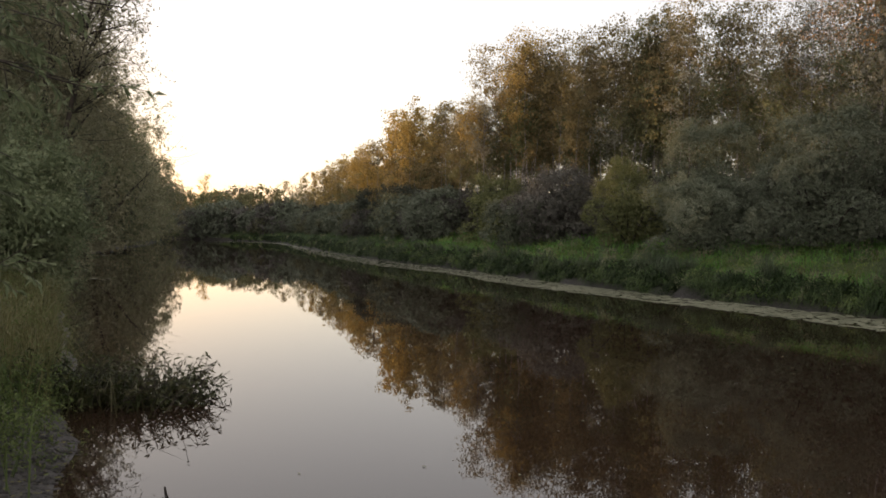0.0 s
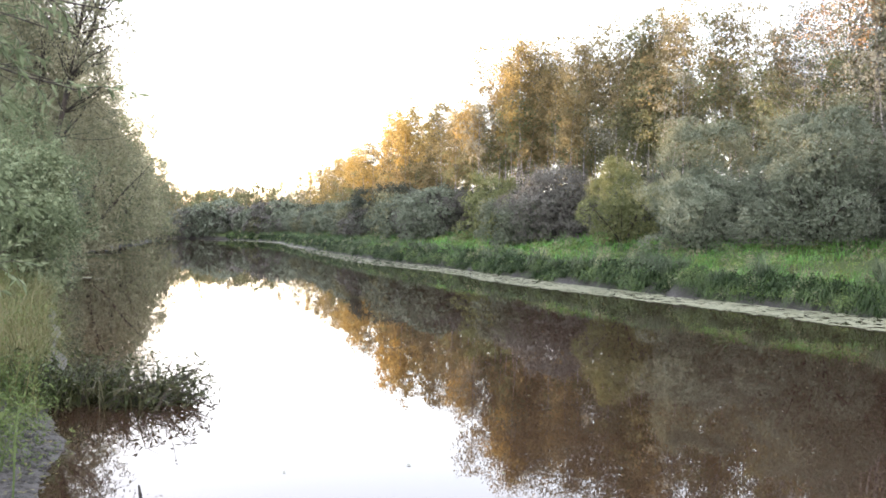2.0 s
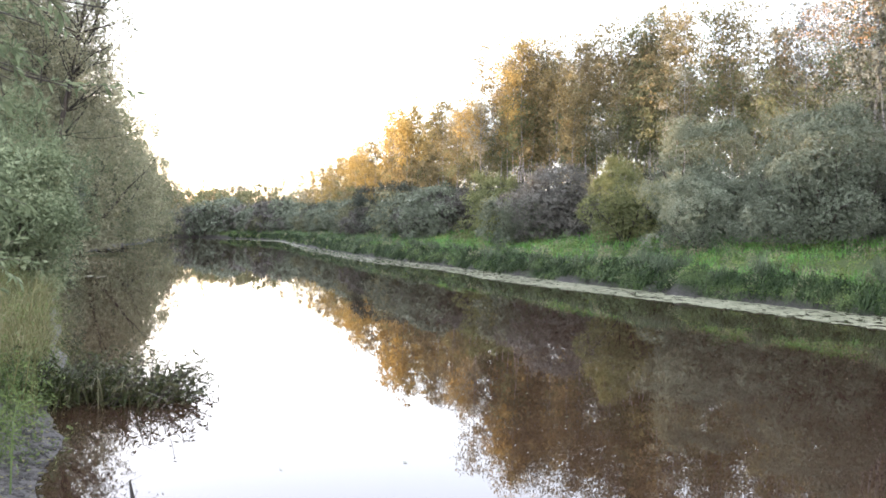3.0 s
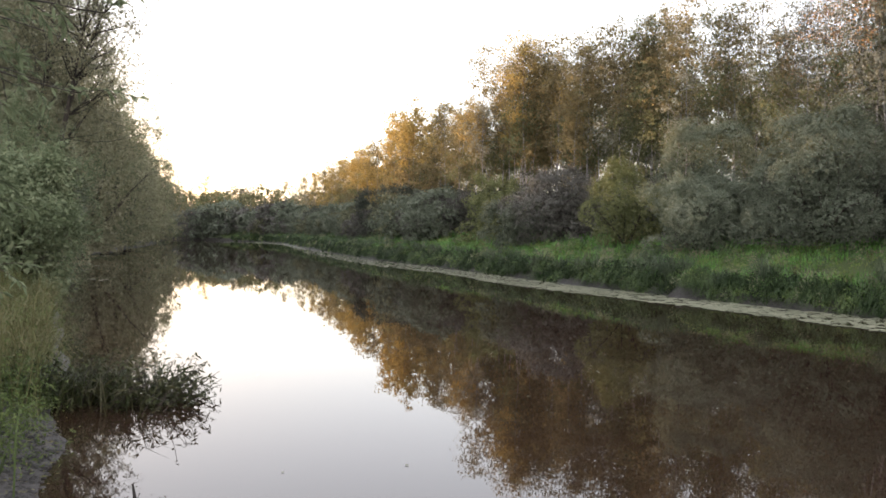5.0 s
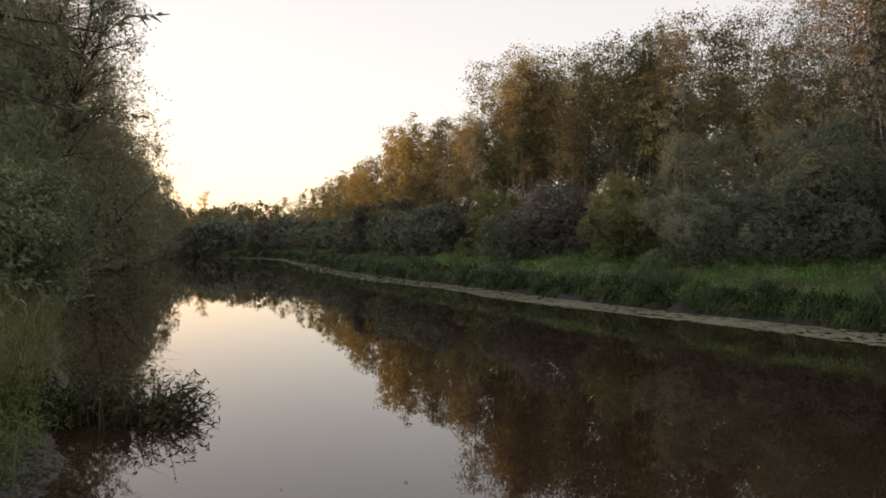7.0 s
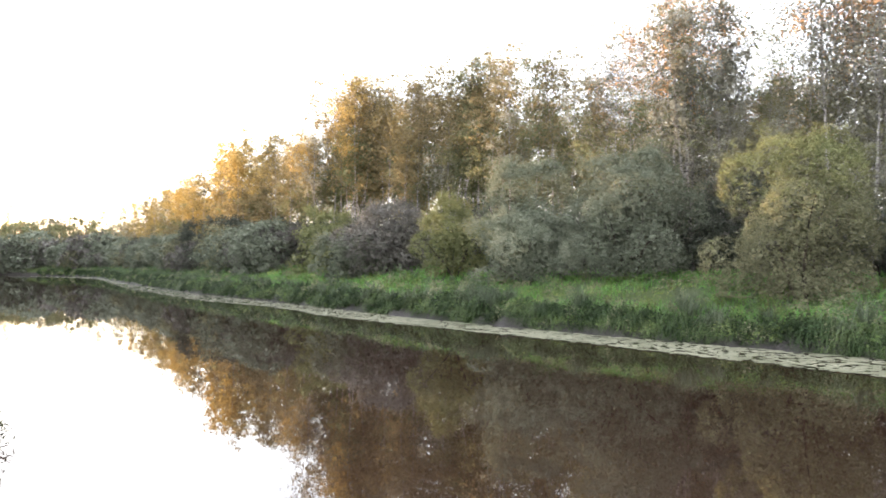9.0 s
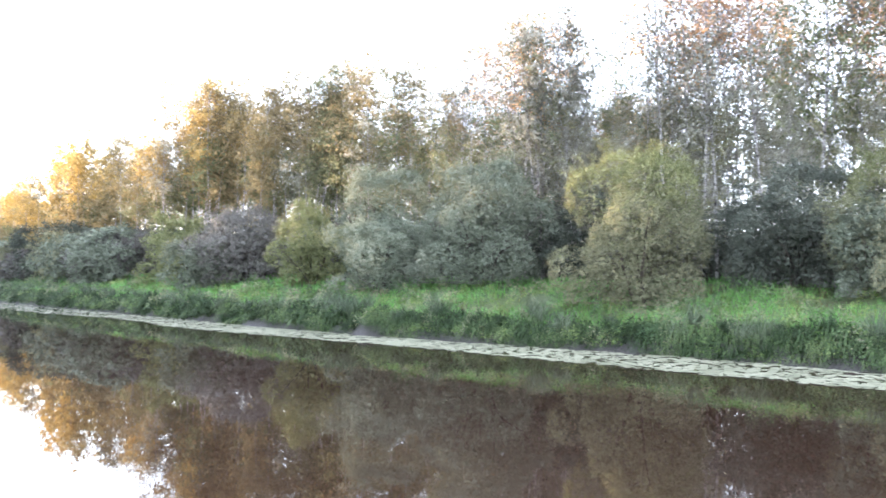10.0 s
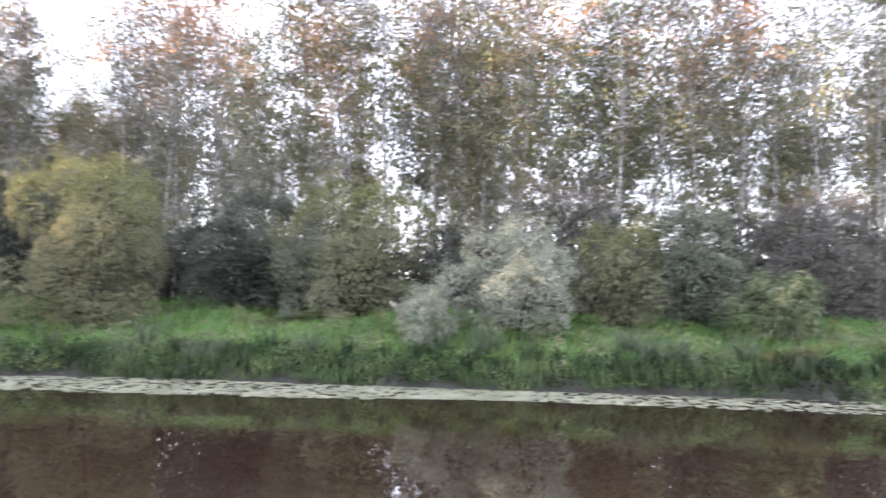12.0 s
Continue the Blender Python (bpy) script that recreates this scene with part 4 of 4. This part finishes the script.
def build_grass():
    rng = np.random.default_rng(51)
    g = Geo()
    for a0, a1, n, h, w in ((-14, 32, 27000, 0.25, 0.022), (32, 74, 14000, 0.3, 0.035)):
        x, y = bank_scatter(rng, n, a0, a1, 0.3, 7.5, 1.2)
        keep = wobble(x, y, 2.2, 5.0) > -0.55
        x, y = x[keep], y[keep]
        k = len(x)
        hh = h * rng.uniform(0.6, 1.4, k) * (1 + 0.35 * wobble(x, y, 1.5, 6.0))
        blades(g, rng, x, y, ground_height(x, y), hh, np.full(k, w), rng.uniform(0.2, 0.9, k))
    tagged(new("meadow_grass", g.mesh("meadow_grass", M_GRASS)), "bright green meadow grass on the river bank", "grass", kind="stuff")
    g = Geo()
    x, y = bank_scatter(rng, 7000, 68, 150, 0.3, 6.5, 1.2)
    blades(g, rng, x, y, ground_height(x, y), rng.uniform(0.35, 0.8, len(x)), np.full(len(x), 0.06), rng.uniform(0.2, 0.9, len(x)))
    tagged(new("rough_grass", g.mesh("rough_grass", M_NETTLE)), "dull olive rough grass along the bank by the bend", "grass", kind="stuff")
    g = Geo()
    for a0, a1, n, k, size, w in ((-14, 34, 150, 80, 0.46, 0.018), (34, 80, 110, 60, 0.52, 0.034), (80, 150, 110, 40, 0.6, 0.06)):
        cx, cy = bank_scatter(rng, n, a0, a1, -0.02, 0.55, 1.2)
        for x0, y0 in zip(cx, cy):
            arching(g, rng, np.array([x0, y0, float(ground_height(x0, y0)[0]) + rng.uniform(0.0, 0.12)]), k, size * rng.uniform(0.5, 1.5), w)
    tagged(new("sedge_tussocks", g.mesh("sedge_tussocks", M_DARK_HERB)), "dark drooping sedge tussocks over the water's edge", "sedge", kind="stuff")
    g = Geo()
    for a0, a1, n, k, w in ((-12, 36, 46, 130, 0.016), (36, 85, 40, 80, 0.03)):
        cx, cy = bank_scatter(rng, n, a0, a1, 0.15, 1.3, 1.2)
        for x0, y0 in zip(cx, cy):
            arching(g, rng, np.array([x0, y0, float(ground_height(x0, y0)[0])]), k, rng.uniform(0.6, 1.15), w)
    tagged(new("grey_tussocks", g.mesh("grey_tussocks", M_TUSSOCK)), "big grey-green tussocks arching over the bank's edge", "sedge", kind="stuff")
    # grass that hangs over the cut face of the bank, its colour darkened as shade
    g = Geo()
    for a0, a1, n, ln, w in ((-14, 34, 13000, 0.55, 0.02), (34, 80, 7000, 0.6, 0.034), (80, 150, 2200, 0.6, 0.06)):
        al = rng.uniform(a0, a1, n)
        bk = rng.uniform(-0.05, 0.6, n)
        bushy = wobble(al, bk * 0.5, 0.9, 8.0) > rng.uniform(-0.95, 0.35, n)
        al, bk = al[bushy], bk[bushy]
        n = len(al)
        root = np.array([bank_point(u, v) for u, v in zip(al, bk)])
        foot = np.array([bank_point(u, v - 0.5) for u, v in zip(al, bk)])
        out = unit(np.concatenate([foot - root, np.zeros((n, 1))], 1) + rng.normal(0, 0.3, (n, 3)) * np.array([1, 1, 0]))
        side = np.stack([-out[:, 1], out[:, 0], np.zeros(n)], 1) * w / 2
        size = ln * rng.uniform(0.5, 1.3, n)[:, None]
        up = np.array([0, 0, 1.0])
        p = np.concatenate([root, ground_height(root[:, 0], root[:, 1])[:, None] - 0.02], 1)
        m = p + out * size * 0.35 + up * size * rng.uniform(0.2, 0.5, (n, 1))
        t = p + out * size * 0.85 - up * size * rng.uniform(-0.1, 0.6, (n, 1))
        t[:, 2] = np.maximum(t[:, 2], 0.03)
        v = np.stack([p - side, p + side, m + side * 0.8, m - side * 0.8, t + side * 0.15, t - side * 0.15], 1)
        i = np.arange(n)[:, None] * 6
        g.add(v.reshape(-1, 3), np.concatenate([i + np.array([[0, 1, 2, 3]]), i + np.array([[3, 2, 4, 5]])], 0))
    tagged(new("overhanging_grass", g.mesh("overhanging_grass", M_OVERHANG_SHADED)), "long grass hanging over the cut bank above the water", "grass", kind="stuff")
    g = Geo()
    for x0, y0 in ((22.0, 1.1), (22.3, 0.7), (21.8, 1.6)):
        arching(g, rng, np.array([x0, y0, float(ground_height(x0, y0)[0])]), 150, 0.75, 0.016)
    for x0, y0 in zip(*bank_scatter(rng, 60, -14, 30, 0.8, 4.5)):
        arching(g, rng, np.array([x0, y0, float(ground_height(x0, y0)[0])]), 26, rng.uniform(0.4, 0.8), 0.012)
    tagged(new("dry_tufts", g.mesh("dry_tufts", M_DRY)), "dry brown grass tufts on the far bank", "grass", kind="stuff")
    # low mounds of nettle and meadowsweet, some bright, some dark with painted-in shade, some gone pale
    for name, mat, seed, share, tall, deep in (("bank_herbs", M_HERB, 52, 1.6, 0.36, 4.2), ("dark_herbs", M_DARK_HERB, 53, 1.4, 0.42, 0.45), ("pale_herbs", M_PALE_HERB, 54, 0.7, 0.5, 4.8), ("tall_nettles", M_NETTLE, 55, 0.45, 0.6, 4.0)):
        rng = np.random.default_rng(seed)
        g = Geo()
        for a0, a1, n, s in ((-14, 32, 380, 0.075), (32, 80, 240, 0.11), (80, 150, 110, 0.2)):
            cx, cy = bank_scatter(rng, int(n * share), a0, a1, 0.0, deep, 1.3)
            for x0, y0 in zip(cx, cy):
                k = 95
                d = unit(rng.normal(0, 1, (k, 3)))
                d[:, 2] = np.abs(d[:, 2])
                wide, hgt = rng.uniform(0.15, 0.45), tall * rng.uniform(0.35, 1.5)
                z0 = float(ground_height(x0, y0)[0])
                at = np.array([x0, y0, z0 - 0.05]) + d * np.array([wide, wide, hgt]) * rng.uniform(0.6, 1.08, (k, 1))
                random_leaves(g, rng, at, s, 0.2, 0.5)
        tagged(new(name, g.mesh(name, mat)), "leafy nettles and herbs crowding the bank edge", "herbs", kind="stuff")


build_grass()


def near_point(y_from, y_to, rng, n, back0, back1):
    i = rng.uniform(0, 1, n)
    ys = y_from + (y_to - y_from) * i
    xs = np.interp(ys, NEAR_SHORE[90:210, 1], NEAR_SHORE[90:210, 0])
    return xs - rng.uniform(back0, back1, n), ys


def build_near_bank():
    rng = np.random.default_rng(61)
    g = Geo()
    x, y = near_point(7.6, 30, rng, 9000, 0.3, 3.2)
    k = len(x)
    blades(g, rng, x, y, ground_height(x, y), rng.uniform(0.4, 1.15, k), np.full(k, 0.011), rng.uniform(0.3, 1.2, k))
    cx, cy = near_point(8.6, 26, rng, 130, 0.35, 2.6)
    for x0, y0 in zip(cx, cy):
        arching(g, rng, np.array([x0, y0, float(ground_height(x0, y0)[0])]), 70, rng.uniform(0.5, 1.15), 0.011)
    tagged(new("tall_dry_grass", g.mesh("tall_dry_grass", M_DRY)), "tall yellowing grass leaning over the near bank", "grass", kind="stuff")
    g = Geo()
    x, y = near_point(5.4, 40, rng, 5000, 0.45, 3.2)
    k = len(x)
    blades(g, rng, x, y, ground_height(x, y), rng.uniform(0.25, 0.8, k), np.full(k, 0.014), rng.uniform(0.3, 1.2, k))
    tagged(new("green_grass", g.mesh("green_grass", M_NEAR_HERB)), "green grass at the foot of the near bank", "grass", kind="stuff")
    g = Geo()
    cx, cy = near_point(5.6, 34, rng, 1000, 0.2, 2.6)
    for x0, y0 in zip(cx, cy):
        kk = 60
        at = np.stack([x0 + rng.normal(0, 0.15, kk), y0 + rng.normal(0, 0.15, kk), float(ground_height(x0, y0)[0]) + rng.uniform(0.05, 0.9) * rng.uniform(0.1, 1, kk)], 1)
        random_leaves(g, rng, at, 0.045, 0.1, 0.35)
    cx, cy = near_point(5.9, 8.5, rng, 110, 0.28, 1.2)
    for x0, y0 in zip(cx, cy):
        kk = 40
        at = np.stack([x0 + rng.normal(0, 0.07, kk), y0 + rng.normal(0, 0.07, kk), float(ground_height(x0, y0)[0]) + rng.uniform(0.15, 0.5) * rng.uniform(0.05, 1, kk)], 1)
        random_leaves(g, rng, at, 0.032, 0.1, 0.34)
    tagged(new("near_herbs", g.mesh("near_herbs", M_NEAR_HERB)), "leafy green herbs on the muddy near bank", "herbs", kind="stuff")


build_near_bank()


# ---- wet clods, twigs and fallen leaves on the near mud ----
def build_mud_litter():
    rng = np.random.default_rng(81)
    g = Geo()
    x, y = near_point(4.6, 9.0, rng, 900, -0.05, 0.75)
    for x0, y0, r in zip(x, y, rng.uniform(0.006, 0.032, 900)):
        z0 = float(ground_height(x0, y0)[0])
        a = np.linspace(0, 2 * np.pi, 7)[:-1] + rng.uniform(0, 1)
        w = r * rng.uniform(0.7, 1.3, 6)
        low = np.stack([x0 + np.cos(a) * w * 1.3, y0 + np.sin(a) * w, np.full(6, z0 - 0.02)], 1)
        mid = np.stack([x0 + np.cos(a) * w, y0 + np.sin(a) * w * 0.8, z0 + r * rng.uniform(0.25, 0.5, 6)], 1)
        top = np.array([[x0, y0, z0 + r * 0.62]])
        f = [[i, (i + 1) % 6, 6 + (i + 1) % 6, 6 + i] for i in range(6)] + [[6 + i, 7 + i, 8 + i, 12] for i in (0, 2)] + [[10, 11, 6, 12]]
        g.add(np.vstack([low, mid, top]), f)
    tagged(new("mud_clods", g.mesh("mud_clods", M_GROUND, True)), "wet dark clods of mud at the water's edge", "mud", kind="stuff")
    g = Geo()
    x, y = near_point(4.8, 9.5, rng, 700, -0.02, 0.9)
    k = len(x)
    a = rng.uniform(0, 2 * np.pi, k)
    al = unit(np.stack([np.cos(a), np.sin(a), rng.normal(0, 0.2, k)], 1))
    si = unit(np.stack([-np.sin(a), np.cos(a), rng.normal(0, 0.25, k)], 1))
    ln = rng.uniform(0.025, 0.06, k)
    g.leaves(np.stack([x, y, ground_height(x, y) + 0.02], 1), al, si, ln, ln * 0.4, 0.05, False)
    tagged(new("fallen_leaves", g.mesh("fallen_leaves", M_DRY)), "brown fallen leaves scattered on the wet mud", "leaves", kind="stuff")


build_mud_litter()


# ---- smartweed growing out of the water by the near bank ----
def build_smartweed():
    rng = np.random.default_rng(71)
    stems, leaves = Geo(), Geo()
    for i in range(300):
        u, v = rng.uniform(-1, 1), rng.normal(0, 0.32)
        x, y = 1.1 * u - 0.15, v * 0.9
        lean = 0.35 + 0.75 * max(0, u)
        p = branch_path(rng, (x, y, -0.1), unit(np.array([lean * rng.uniform(0.4, 1.2), rng.normal(0, 0.3), 0.9])), rng.uniform(0.35, 0.72), -0.06, 5, 0.12)
        stems.tube(p, np.linspace(0.005, 0.003, len(p)), 4)
        k = 14
        at = p[rng.integers(1, len(p), k)] + rng.normal(0, 0.02, (k, 3))
        at[:, 2] = np.maximum(at[:, 2], 0.02)
        random_leaves(leaves, rng, at, 0.085, 0.25, 0.26, False)
    k = 700
    blades(leaves, rng, rng.uniform(-1.4, 0.75, k), rng.normal(0, 0.3, k), np.full(k, 0.0), rng.uniform(0.25, 0.6, k), np.full(k, 0.012), rng.uniform(0.3, 1.6, k))
    base = new("smartweed_clump")
    base.matrix_basis = pose(-3.85, 8.75, 0, 0, 0, 8)
    part("stalk_tangle", stems.mesh("stalk_tangle", M_DARK_BARK, True), base)
    part("foliage", leaves.mesh("foliage", M_WEED), base)
    tagged(base, "dark leafy smartweed clump standing in the shallow water", "water plant")


build_smartweed()

# a broken dark stake in front of the camera
g = Geo()
path = branch_path(np.random.default_rng(5), (0, 0, -0.4), unit(np.array([-0.12, 0.1, 1.0])), 1.15, 0.0, 6, 0.05)
g.tube(path, [0.028, 0.027, 0.025, 0.023, 0.02, 0.016, 0.004], 7)
stake = new("broken_stake", g.mesh("broken_stake", M_DARK_BARK, True))
stake.matrix_basis = pose(-0.9, 2.9, 0.25)
tagged(stake, "dark broken wooden stake in the shallow water's edge", "stake")
